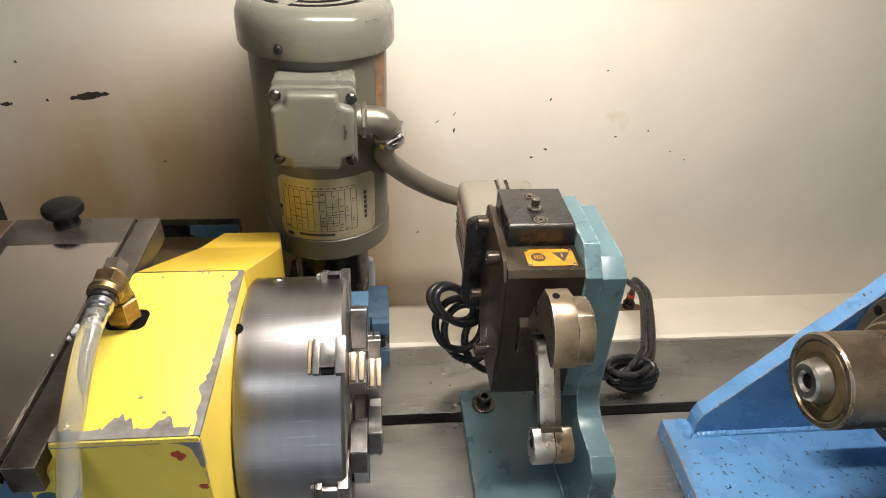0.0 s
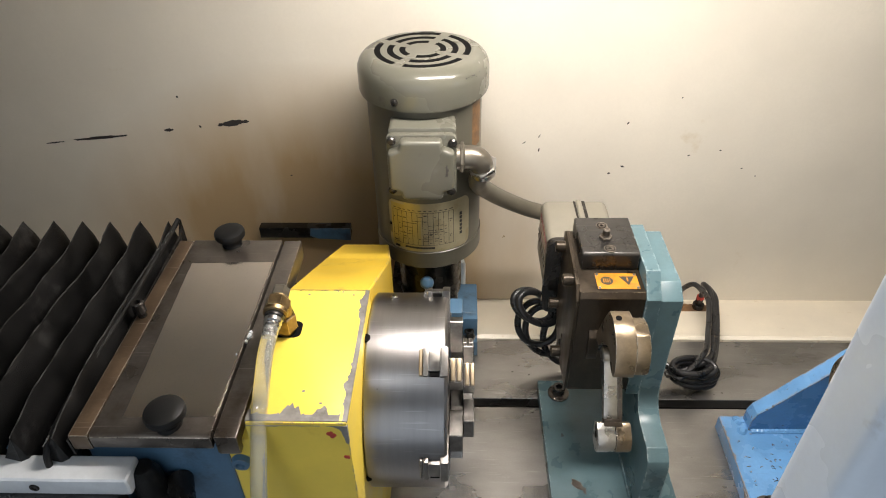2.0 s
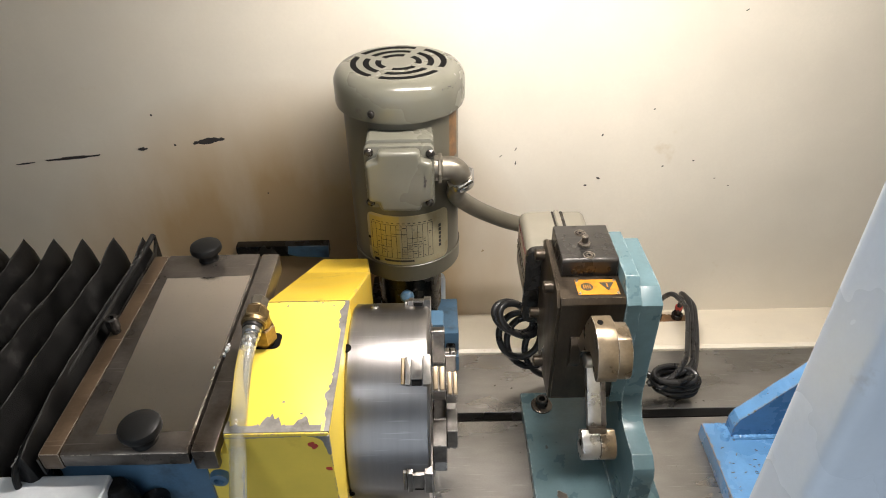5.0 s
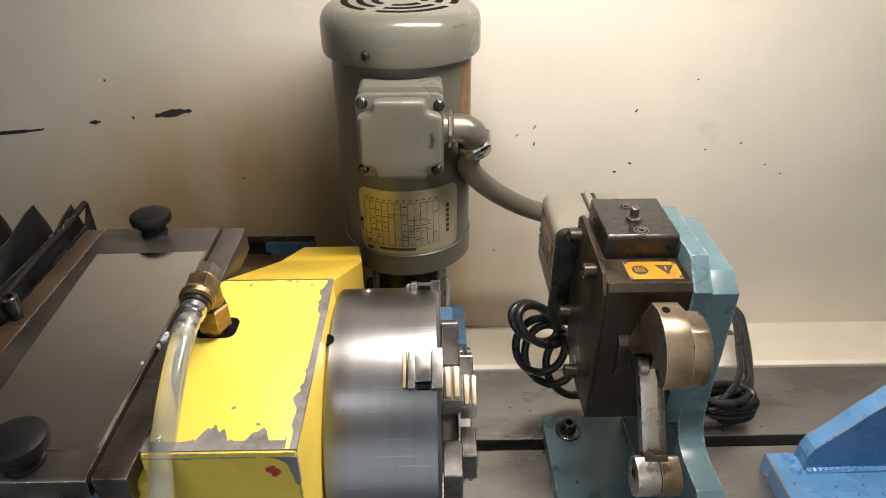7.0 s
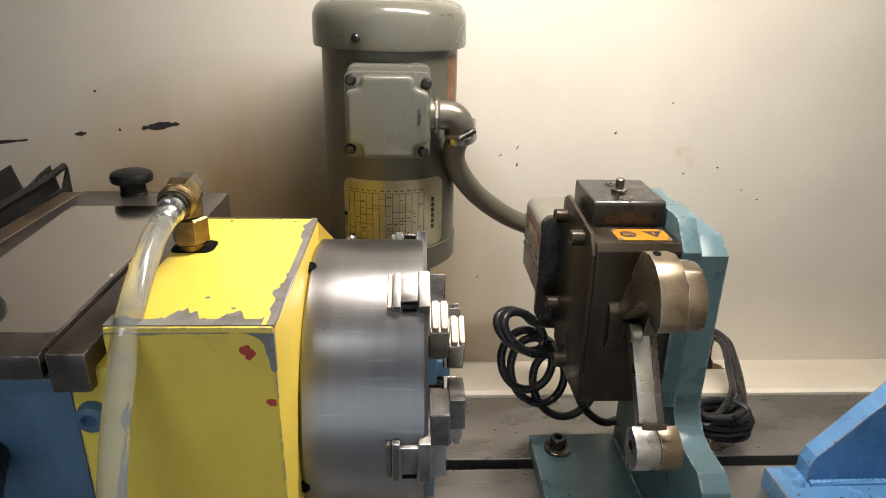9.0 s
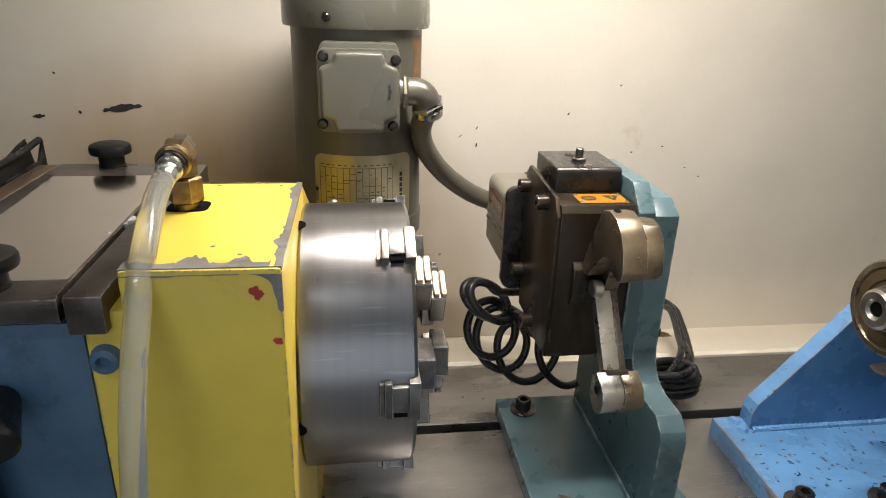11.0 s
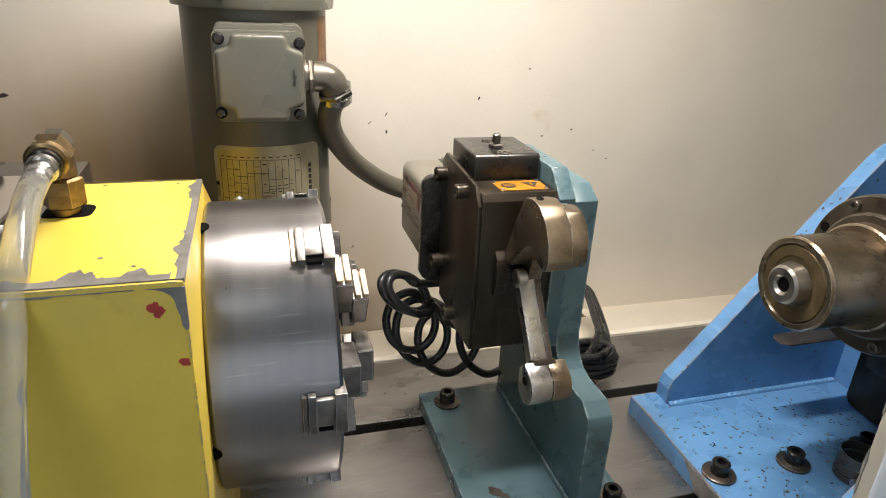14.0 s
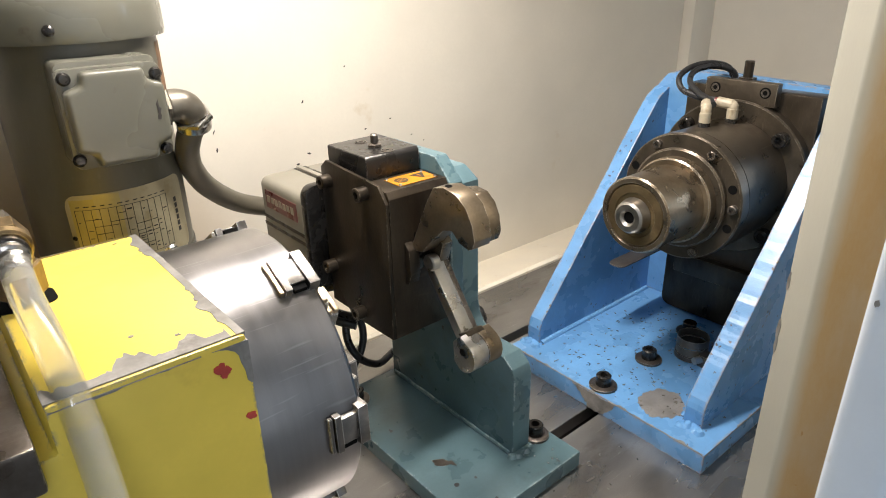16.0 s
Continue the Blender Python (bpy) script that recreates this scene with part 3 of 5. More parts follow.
# added out of view: cuts the ceiling light that enters over the opening
setting("wall_header", box(-0.34, 0.2705, 0.489, 0.518, 0.96, 1.1, 0.003), "door", "unseen pale grey-blue panel above the door opening, added to limit overhead light", "wall")
setting("wall_side_b", box(4, 4.1, 0.15, 4, -0.95, 2.6), "roomwall", "plain grey workshop wall", "wall")
setting("wall_side_e", box(4, 4.1, -2.6, -1.55, -0.95, 2.6), "roomwall", "plain grey workshop wall beside the window", "wall")
setting("wall_side_f", box(4, 4.1, -1.55, 0.15, -0.95, 0.15), "roomwall", "plain grey workshop wall under the assumed window", "wall")
setting("wall_side_g", box(4, 4.1, -1.55, 0.15, 1.65, 2.6), "roomwall", "plain grey workshop wall above the assumed window", "wall")
setting("wall_gate_a", box(-4, -1.75, -2.7, -2.6, -0.95, 2.6), "roomwall", "plain grey workshop wall beside the gate", "wall")
setting("wall_gate_b", box(0.95, 4, -2.7, -2.6, -0.95, 2.6), "roomwall", "plain grey workshop wall beside the gate", "wall")
setting("wall_gate_c", box(-1.75, 0.95, -2.7, -2.6, 1.95, 2.6), "roomwall", "plain grey workshop wall above the gate", "wall")
setting("ceiling_workshop", box(-4.1, 4.1, -2.7, 4.08, 2.6, 2.7), "roomwall", "plain grey workshop ceiling", "ceiling")

# the table: ground strips with two T-slots between them
SLOTS = ((0.808, 0.824), (0.989, 1.005))
table = tagged(new("machine_table"), "ground steel machine table with two T-slots, scratched and oily", "table", kind="structure")
strips = [0.50, SLOTS[0][0], SLOTS[0][1], SLOTS[1][0], SLOTS[1][1], 1.124]
for a, b in zip(strips[0::2], strips[1::2]):
    part("table_strip", box(-0.30, 1.40, a, b, -0.018, 0.0, 0.0008, 1), "table", table)
for a, b in SLOTS:
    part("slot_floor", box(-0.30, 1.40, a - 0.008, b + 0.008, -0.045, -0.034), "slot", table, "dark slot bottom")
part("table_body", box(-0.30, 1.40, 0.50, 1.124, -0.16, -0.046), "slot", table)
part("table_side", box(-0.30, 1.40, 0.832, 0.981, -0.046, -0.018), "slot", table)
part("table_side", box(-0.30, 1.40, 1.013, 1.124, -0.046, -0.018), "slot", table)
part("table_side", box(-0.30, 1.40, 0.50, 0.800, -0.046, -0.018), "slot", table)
setting("machine_base", box(-1.38, 1.44, 0.42, 1.24, -0.95, -0.17, 0.01), "navy", "dull blue machine base cabinet", "cabinet")

# scuffs and specks on the back wall: (x, z, length, height, slant)
SCUFFS = [(-0.184, 0.3235, 0.046, 0.0075, 8), (-0.2842, 0.3125, 0.014, 0.0045, 5), (-0.2350, 0.3178, 0.004, 0.006, 30), (-0.392, 0.300, 0.085, 0.0042, 5),
          (-0.466, 0.292, 0.03, 0.002, 6), (-0.57, 0.283, 0.03, 0.002, 8), (-0.651, 0.272, 0.008, 0.003, 0), (-0.2577, 0.3655, 0.005, 0.0035, -50),
          (0.400, 0.321, 0.006, 0.003, 60), (0.3832, 0.2363, 0.006, 0.0045, 10), (0.4022, 0.2482, 0.008, 0.004, -20), (0.272, 0.3005, 0.008, 0.002, 60),
          (0.2725, 0.277, 0.008, 0.003, 80), (0.2496, 0.2895, 0.008, 0.0015, 40), (-0.111, 0.233, 0.004, 0.003, 0), (0.499, 0.267, 0.005, 0.0025, 20),
          (0.5446, 0.2756, 0.004, 0.003, 0), (0.4708, 0.3605, 0.004, 0.0025, 30), (0.584, 0.2444, 0.004, 0.002, 0), (0.571, 0.4987, 0.007, 0.002, 30), (0.608, 0.231, 0.004, 0.002, 0)]
wall_ob = bpy.data.objects["wall_back"]
for x, z, w, h, slant in SCUFFS:
    if w < 0.01:
        w, h = w * 0.75, h * 0.65
    outline = []
    n = 44 if w > 0.01 else 12
    for i in range(n):
        a = 2 * math.pi * i / n
        k = 0.72 + 0.5 * random.random()
        outline.append((0.5 * w * (0.9 + 0.2 * random.random()) * math.copysign(abs(math.cos(a)) ** 0.8, math.cos(a)), 0.5 * h * k * math.sin(a) + 0.12 * h * math.sin(5 * a)))
    c, s = math.cos(radians(slant)), math.sin(radians(slant))
    part("scuff", prism([(x + u * c - v * s, z + u * s + v * c) for u, v in outline], "y", WALL - 0.0006, WALL + 0.001), "scuff", wall_ob, "black scuff", False)

# lamp under the roof
lamp = thing("machine_lamp", "white enclosed machine lamp with a glowing diffuser", "lamp", (LAMP[0], LAMP[1], LAMP[2]))
part("housing", box(LAMP[0] - 0.25, LAMP[0] + 0.25, LAMP[1] - 0.06, LAMP[1] + 0.06, LAMP[2] + 0.008, LAMP[2] + 0.05, 0.004), "alum", lamp)
part("diffuser", box(LAMP[0] - 0.235, LAMP[0] + 0.235, LAMP[1] - 0.052, LAMP[1] + 0.052, LAMP[2], LAMP[2] + 0.008, 0.002), "lamp", lamp)
for sx in (-0.12, 0.12):
    part("hanger", rod((LAMP[0] + sx, LAMP[1], LAMP[2] + 0.05), (LAMP[0] + sx, LAMP[1], 1.1), 0.006), "alum", lamp)

# ---------------------------------------------------------------- headstock: blue body, covers, yellow housing
LID = 0.328
head = thing("headstock", "dull blue cast headstock under oily steel covers", "headstock", (-0.09, 0.82, 0))
part("body", box(-0.156, -0.036, 0.698, 0.948, 0.0, LID - 0.018, 0.006), "navy", head)
part("cover_frame", box(-0.158, -0.1420, 0.690, 0.952, LID - 0.018, LID, 0.002), "railsteel", head, "rust-browned steel rail")
part("cover_frame", box(-0.0405, -0.0215, 0.690, 0.952, LID - 0.022, LID, 0.002), "grime", head, "oil-grimed steel rail")
part("cover_plate", prism([(0.6895, LID - 0.014), (0.6895, LID - 0.001), (0.694, LID + 0.001), (0.951, LID + 0.001), (0.951, LID - 0.014)], "x", -0.1405, -0.0425, 0.001), "grime", head, "oil-grimed steel cover plate")
part("cover_inlay", prism(ragged([(-0.1195, 0.7075), (-0.0440, 0.7095), (-0.0440, 0.9115), (-0.1300, 0.9090)], 0.0003, 0.008), "z", LID + 0.0008, LID + 0.0014), "stainless", head, "satin wiped steel panel")
for px, py, pr in ((-0.0402, 0.802, 0.0022), (-0.0400, 0.807, 0.0014), (-0.0415, 0.795, 0.0012), (-0.0455, 0.778, 0.0010)):
    part("paint_spot", prism([(px + pr * random.uniform(0.5, 1.2) * math.cos(b), py + 1.6 * pr * random.uniform(0.5, 1.2) * math.sin(b)) for b in (2 * math.pi * k / 9 for k in range(9))], "z", LID - 0.001, LID + 0.0018), "alum", head, "pale paint spot", False)
for kx, ky in ((-0.0790, 0.7020), (-0.0967, 0.9440)):
    knob = thing("knob", "black round plastic clamping knob on the steel cover", "knob", (kx, ky, LID), "cover knobs")
    part("grip", lathe([(0, 0.0212), (0.008, 0.0209), (0.0130, 0.0200), (0.0155, 0.0187), (0.0164, 0.0167), (0.0164, 0.0132), (0.0158, 0.0119), (0.0145, 0.0113), (0, 0.0111)], (kx, ky, LID), (kx, ky, 1), 28), "plastic", knob)
    part("stem", lathe([(0, 0), (0.0108, 0), (0.0106, 0.0020), (0.0100, 0.0030), (0.0102, 0.0113), (0, 0.0113)], (kx, ky, LID), (kx, ky, 1), 24), "plastic", knob)
part("rear_slide", box(-0.156, -0.020, 0.949, 1.125, 0.0, 0.120, 0.004), "black", head, "dark oily slide behind the headstock")
stop = thing("stop_pin", "black cap screw standing in the cover rail", "bolt", (-0.157, 0.829, LID))
socket_screw("head", stop, (-0.152, 0.829, LID + 0.006), (-0.157, 0.829, 1), 0.006, 0.012)
part("shank", rod((-0.151, 0.829, LID), (-0.152, 0.829, LID + 0.006), 0.0042), "black", stop)

guard = thing("spindle_housing", "yellow painted spindle housing with chipped edges", "housing", (0.03, 0.78, 0))
YT = 0.3385
part("shell", prism([(-0.036, 0.0), (0.0665, 0.0), (0.0665, YT), (-0.0155, YT), (-0.0155, 0.3165), (-0.036, 0.3165)], "y", 0.6965, 0.857, 0.003), "yellow", guard)
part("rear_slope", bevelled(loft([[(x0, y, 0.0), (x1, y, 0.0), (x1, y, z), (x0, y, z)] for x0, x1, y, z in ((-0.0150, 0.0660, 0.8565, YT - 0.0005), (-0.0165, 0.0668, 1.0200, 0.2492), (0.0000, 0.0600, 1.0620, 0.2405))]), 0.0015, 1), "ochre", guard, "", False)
# bare patches where the paint has come off, as thin flakes of primer


part("bare_patch", flake([(-0.0150, 0.6985)] + worn(-0.0150, 0.0600, 0.7040, 0.0200, 2.3) + [(0.0600, 0.6985)], YT - 0.002, YT + 0.0003), "primer", guard, "bare metal where the paint has flaked off", False)
part("bare_patch", flake([(0.0663, 0.8560), (0.0663, 0.6985), (0.0602, 0.6985)] + [(0.0663 - v, u) for u, v in worn(0.6985, 0.8560, 0.0036, 0.0060, 7.7)], YT - 0.002, YT + 0.0003), "primer", guard, "bare metal along the edge", False)
part("bare_patch", flake([(0.0663, YT - 0.003), (0.0663, 0.3140), (0.0650, 0.3128), (0.0634, 0.3150), (0.0630, 0.3205), (0.0618, 0.3245), (0.0612, 0.3290), (0.0596, 0.3318), (0.0565, 0.3340), (0.0530, 0.3352), (0.0495, YT - 0.003)], 0.6961, 0.70, "y"), "primer", guard, "bare metal at the corner", False)
part("bare_patch", flake([(-0.0145, YT - 0.0028)] + [(u, YT - 0.0028 - (v - 0.0)) for u, v in worn(-0.0145, 0.0450, 0.0003, 0.0018, 5.1, 70)] + [(0.0450, YT - 0.0028)], 0.6961, 0.70, "y"), "primer", guard, "bare metal along the edge", False)
part("bare_patch", flake([(-0.0140, 0.8563)] + [(u, 0.8563 - max(0.0001, v)) for u, v in worn(-0.0140, 0.0640, -0.0002, 0.0034, 9.2, 120)] + [(0.0640, 0.8563)], YT - 0.002, YT + 0.0003), "primer", guard, "bare metal along the ridge", False)
for px, py in ((0.026, 0.729), (0.0425, 0.7165), (0.008, 0.8495), (0.036, 0.8535), (0.041, 0.8528), (0.052, 0.8490)):
    part("paint_chip", flake([(px + 0.0014 * random.uniform(0.5, 1.3) * math.cos(a), py + 0.0011 * random.uniform(0.5, 1.3) * math.sin(a)) for a in (2 * math.pi * k / 8 for k in range(8))], YT - 0.002, YT + 0.0003), "primer", guard, "", False)
for rx, rz, rr in ((0.0520, 0.3258, 0.0030), (0.0545, 0.3240, 0.0024), (0.0532, 0.3222, 0.0018), (0.0503, 0.3266, 0.0015), (0.0622, 0.2957, 0.0024), (0.0635, 0.2946, 0.0014)):
    part("red_mark", flake([(rx + rr * random.uniform(0.7, 1.15) * math.cos(a), rz + rr * random.uniform(0.7, 1.1) * math.sin(a)) for a in (2 * math.pi * i / 14 for i in range(14))], 0.6959 + 0.02 * (rr - 0.002), 0.6985, "y"), "red", guard, "red marker dab")
part("lower_plug", lathe([(0, 0.003), (0.0028, 0.003), (0.004, 0.006), (0.0072, 0.005), (0.0085, 0)], (-0.0265, 0.6965, 0.289), (-0.0265, 0, 0.289), 24), "navy", guard, "blue plug")
part("outlet_slot", prism([(-0.0020 + u, 0.7990 + v) for u, v in rounded(-0.0135, 0.0125, -0.0085, 0.0125, 0.006)], "z", YT - 0.004, YT + 0.0005), "void", guard, "dark cut-out for the hose")

# ---------------------------------------------------------------- chuck
CX, CY, CZ, CR = 0.0668, 0.8303, 0.2267, 0.0990
FACE = 0.1432
chuck = thing("lathe_chuck", "bright turned steel six-jaw chuck", "chuck", (CX, CY, CZ))
axis0, axis1 = (CX, CY, CZ), (1, CY, CZ)
L = FACE - CX
part("body", lathe([(0, 0), (CR - 0.002, 0), (CR, 0.002), (CR, L * 0.5), (CR, L - 0.0025), (CR - 0.0025, L), (0.020, L), (0.020, L - 0.03), (0, L - 0.03)], axis0, axis1, 160), "chuck", chuck)
for a in (76, -11, 163):
    c, s = math.cos(radians(a)), math.sin(radians(a))
    p = Vector((CX + 0.0005, CY - (CR - 0.004) * c, CZ + (CR - 0.004) * s))
    q = p + Vector((0, -c, s))
    part("wrench_hole", rod(p, p + 0.0046 * (q - p), 0.0042, 18), "void", chuck, "dark hole in the rim")
part("grease_nipple", lathe([(0, 0), (0.004, 0), (0.004, 0.001), (0.003, 0.0025), (0, 0.003)], (0.0885, CY - CR * math.cos(radians(112)), CZ + CR * math.sin(radians(112))), (0.0885, CY - 2 * CR * math.cos(radians(112)), CZ + 2 * CR * math.sin(radians(112))), 16), "steel", chuck)


def radial(a):
    """Turns a part built on the chuck's axis, sticking out along the machine's front, to the angle a."""
    c, s = math.cos(radians(a)), math.sin(radians(a))
    m = Matrix(((1, 0, 0, 0), (0, -c, s, CY), (0, s, c, CZ), (0, 0, 0, 1)))
    return m


# in a jaw's own frame: x along the spindle, y outwards, z across
for a in (2, 62, 122, 182, 242, 302):
    m = radial(a)
    jaw = part("jaw", moved(joined(
        box(0.1216, 0.1264, 0.070, 0.1036, -0.0132, 0.0132, 0.0009, 2), box(0.1262, 0.1374, 0.070, 0.1030, -0.0088, 0.0100, 0.0012, 2),
        box(0.1372, 0.1445, 0.070, 0.1046, -0.0138, 0.0138, 0.0009, 2)), m), "jaw", chuck, "notched steel master jaw")
    part("key_slot", moved(box(0.1275, 0.1362, 0.0900, 0.1012, -0.0130, -0.0088), m), "void", jaw, "dark square key slot")
    part("end_shim", moved(box(0.1180, 0.1212, 0.075, 0.1020, -0.0125, 0.0125, 0.0006, 1), m), "bronze" if a == 62 else "jaw", jaw)
    part("top_jaw", moved(joined(box(0.1446, 0.1580, 0.040, 0.0725, -0.0120, 0.0120, 0.0008, 1), box(0.1580, 0.1690, 0.026, 0.0550 if a in (62, 2) else 0.0470, -0.0120, 0.0120, 0.0008, 1), box(0.1580, 0.1620, 0.0470, 0.0505, -0.0100, 0.0100, 0.0005, 1), box(0.1640, 0.1680, 0.0470, 0.0505, -0.0100, 0.0100, 0.0005, 1)), m), "jaw", jaw, "stepped hard steel jaw")
    if a != 62:
        continue
    for x0, x1, y0, y1 in ((0.1460, 0.1508, 0.0700, 0.0764), (0.1520, 0.1568, 0.0700, 0.0764), (0.1596, 0.1640, 0.0525, 0.0590), (0.1650, 0.1692, 0.0525, 0.0590)):
        part("pad", moved(box(x0, x1, y0, y1, -0.0112, 0.0112, 0.0016, 3), m), "bronze", jaw, "brass-toned pad")


def lettering(name, text, size, m, material, parent, depth=0.0002):
    """Text in the built-in font as a mesh, in the plane of the pose m."""
    cu = bpy.data.curves.new(name, "FONT")
    cu.body, cu.size, cu.extrude, cu.align_x, cu.align_y = text, size, depth, "CENTER", "CENTER"
    tmp = new("scratch", cu)
    me = bpy.data.meshes.new_from_object(tmp)
    bpy.data.objects.remove(tmp)
    bm = bmesh.new()
    bm.from_mesh(me)
    return part(name, moved(bm, m), material, parent, "", False)


# the numbered flank of the jaw that leans back
lettering("number", "3", 0.009, radial(122) @ Matrix(((1, 0, 0, 0.1505), (0, 1, 0, 0.0560), (0, 0, 1, 0.01225), (0, 0, 0, 1))), "ink", bpy.data.objects["jaw.002"])

# ---------------------------------------------------------------- coolant hose on the yellow housing
hose = thing("coolant_hose", "clear vinyl coolant hose clipped to a brass elbow", "hose", (0.0, 0.80, YT))
ax_a, ax_b = Vector((-0.0042, 0.8120, 0.3775)), Vector((-0.0055, 0.7610, 0.3670))
along = (ax_b - ax_a).normalized()


def on_axis(d):
    return ax_a + along * d


part("street_elbow", joined(rod((-0.0030, 0.7985, YT - 0.004), (-0.0030, 0.7985, YT + 0.005), 0.0076, 20), rod((-0.0030, 0.7985, YT + 0.0045), (-0.0030, 0.7985, YT + 0.0215), 0.0112, 6, 0.0012), rod((-0.0030, 0.7985, YT + 0.0210), (-0.0036, 0.7990, YT + 0.0340), 0.0088, 20, 0.001), rod(on_axis(0.009), on_axis(0.020), 0.0086, 24, 0.001)), "brass", hose, "grimy brass elbow fitting")
part("plug", rod(on_axis(-0.001), on_axis(0.0105), 0.0080, 6, 0.0012), "dullzinc", hose, "grey hexagon plug")
part("hex_nut", joined(rod(on_axis(0.0115), on_axis(0.0225), 0.0110, 6, 0.0011), rod(on_axis(0.0222), on_axis(0.0285), 0.0108, 28, 0.0014)), "brass", hose, "brass hexagon nut with a collar")
part("seal_ring", rod(on_axis(0.0280), on_axis(0.0330), 0.0088, 24, 0.0012), "black", hose, "black seal ring")
part("barb", lathe([(0, 0), (0.0078, 0), (0.0080, 0.0040), (0.0068, 0.0055), (0.0076, 0.0075), (0.0066, 0.0095), (0.0066, 0.0160), (0.0050, 0.0190), (0, 0.0190)], on_axis(0.0325), on_axis(0.0525), 24), "steel", hose, "nickel hose barb")
HOSE = [on_axis(0.0400), on_axis(0.0470), (-0.0060, 0.7480, 0.3622), (-0.0050, 0.7230, 0.3515), (-0.0045, 0.7010, 0.3370), (-0.0045, 0.6845, 0.3165), (-0.0050, 0.6700, 0.2930), (-0.0060, 0.6570, 0.2600), (-0.0080, 0.6450, 0.2000), (-0.0100, 0.6380, 0.1200), (-0.0110, 0.6350, 0.0400), (-0.0110, 0.6350, 0.0080)]
part("vinyl_tube", joined(tube(HOSE, 0.0066, 22), tube(HOSE, 0.0047, 22)), "vinyl", hose, "clear vinyl hose")

# ---------------------------------------------------------------- motor
MX, MY = 0.1104, 1.122
motor = thing("electric_motor", "upright grey-green electric motor with a slotted fan cover", "motor", (MX, MY, 0.2))
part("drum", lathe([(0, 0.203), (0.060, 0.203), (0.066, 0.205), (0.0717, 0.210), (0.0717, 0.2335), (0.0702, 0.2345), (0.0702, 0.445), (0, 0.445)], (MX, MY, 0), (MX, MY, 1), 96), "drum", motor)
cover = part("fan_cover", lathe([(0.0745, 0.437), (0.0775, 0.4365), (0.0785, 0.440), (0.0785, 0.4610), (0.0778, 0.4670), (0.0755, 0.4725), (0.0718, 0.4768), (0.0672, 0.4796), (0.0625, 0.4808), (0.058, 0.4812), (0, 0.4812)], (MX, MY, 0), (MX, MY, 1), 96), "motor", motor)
for r, n, span, off in ((0.0535, 4, 76, 17), (0.0385, 4, 74, 17), (0.0240, 4, 64, 17)):
    for k in range(n):
        mid = off + 360 / n * k
        outer = arc(MX, MY, r + 0.0035, mid - span / 2, mid + span / 2, 14)
        inner = arc(MX, MY, r - 0.0035, mid + span / 2, mid - span / 2, 14)
        part("vent_slot", prism(outer + inner, "z", 0.4760, 0.48145), "void", cover, "dark curved vent slot", False)
for a in (-112, 20, 140):
    c, s = math.cos(radians(a)), math.sin(radians(a))
    part("cover_screw", lathe([(0, 0), (0.0045, 0), (0.0045, 0.002), (0.003, 0.0035), (0, 0.004)], (MX + 0.0785 * c, MY + 0.0785 * s, 0.4475), (MX + c, MY + s, 0.4475), 16), "black", cover)
jb = part("junction_box", prism(rounded(0.0735, 0.1500, 0.3415, 0.4255, 0.006), "y", 1.030, 1.075, 0.002), "motor", motor, "grey-green terminal box")
bx0, bx1, bz0, bz1 = 0.0715, 0.1505, 0.3415, 0.4210
cut = 0.0165
part("box_cover", prism(rounded(bx0, bx1, bz0, bz1, 0.007), "y", 1.0225, 1.031, 0.0020), "motor", jb, "pressed cover")
dome = [(bx0 + cut, bz0 + 0.002), (bx1 - cut, bz0 + 0.002), (bx1 - cut + 0.002, bz0 + cut - 0.004), (bx1 - 0.002, bz0 + cut), (bx1 - 0.002, bz1 - cut), (bx1 - cut + 0.002, bz1 - cut + 0.004), (bx1 - cut, bz1 - 0.002), (bx0 + cut, bz1 - 0.002), (bx0 + cut - 0.002, bz1 - cut + 0.004), (bx0 + 0.002, bz1 - cut), (bx0 + 0.002, bz0 + cut), (bx0 + cut - 0.002, bz0 + cut - 0.004)]
part("box_dome", prism(dome, "y", 1.0090, 1.024, 0.0064, 5), "motor", jb, "raised centre of the cover")
for sx, sz in ((0.0777, 0.4138), (0.1462, 0.4110), (0.0753, 0.3500), (0.1440, 0.3480)):
    part("cover_screw", lathe([(0, 0), (0.0052, 0), (0.0052, 0.0015), (0.0035, 0.0035), (0, 0.004)], (sx, 1.0225, sz), (sx, 0, sz), 16), "black", jb)
# the nameplate follows the drum
def curved_plate(a0, a1, z0, z1, r, t=0.0006, n=24, corner=0.0):
    bm = bmesh.new()
    g = [[], [], [], []]
    for i in range(n + 1):
        a = radians(a0 + (a1 - a0) * i / n)
        end = r * radians((a1 - a0) * min(i, n - i) / n)
        cut = corner - math.sqrt(max(0.0, corner ** 2 - (corner - end) ** 2)) if end < corner else 0.0
        for row, rr, z in zip(g, (r, r + t, r + t, r), (z0 + cut, z0 + cut, z1 - cut, z1 - cut)):
            row.append(bm.verts.new((MX + rr * math.cos(a), MY + rr * math.sin(a), z)))
    for k in range(4):
        p, q = g[k], g[(k + 1) % 4]
        for i in range(n):
            bm.faces.new((p[i], p[i + 1], q[i + 1], q[i]))
    return bm


np_ob = part("nameplate", curved_plate(-132, -39, 0.2355, 0.3105, 0.0702, 0.0006, 96, 0.010), "label", motor, "grey foil nameplate with a printed table, yellowed at one end")
part("yellow_wash", curved_plate(-128.5, -112, 0.2395, 0.3065, 0.0706, 0.0003), "yellowed", np_ob, "yellowed end of the foil")
part("yellow_wash", curved_plate(-112, -95, 0.2365, 0.3095, 0.0706, 0.0003), "paleyellow", np_ob, "faintly yellowed strip of the foil")
bars = []
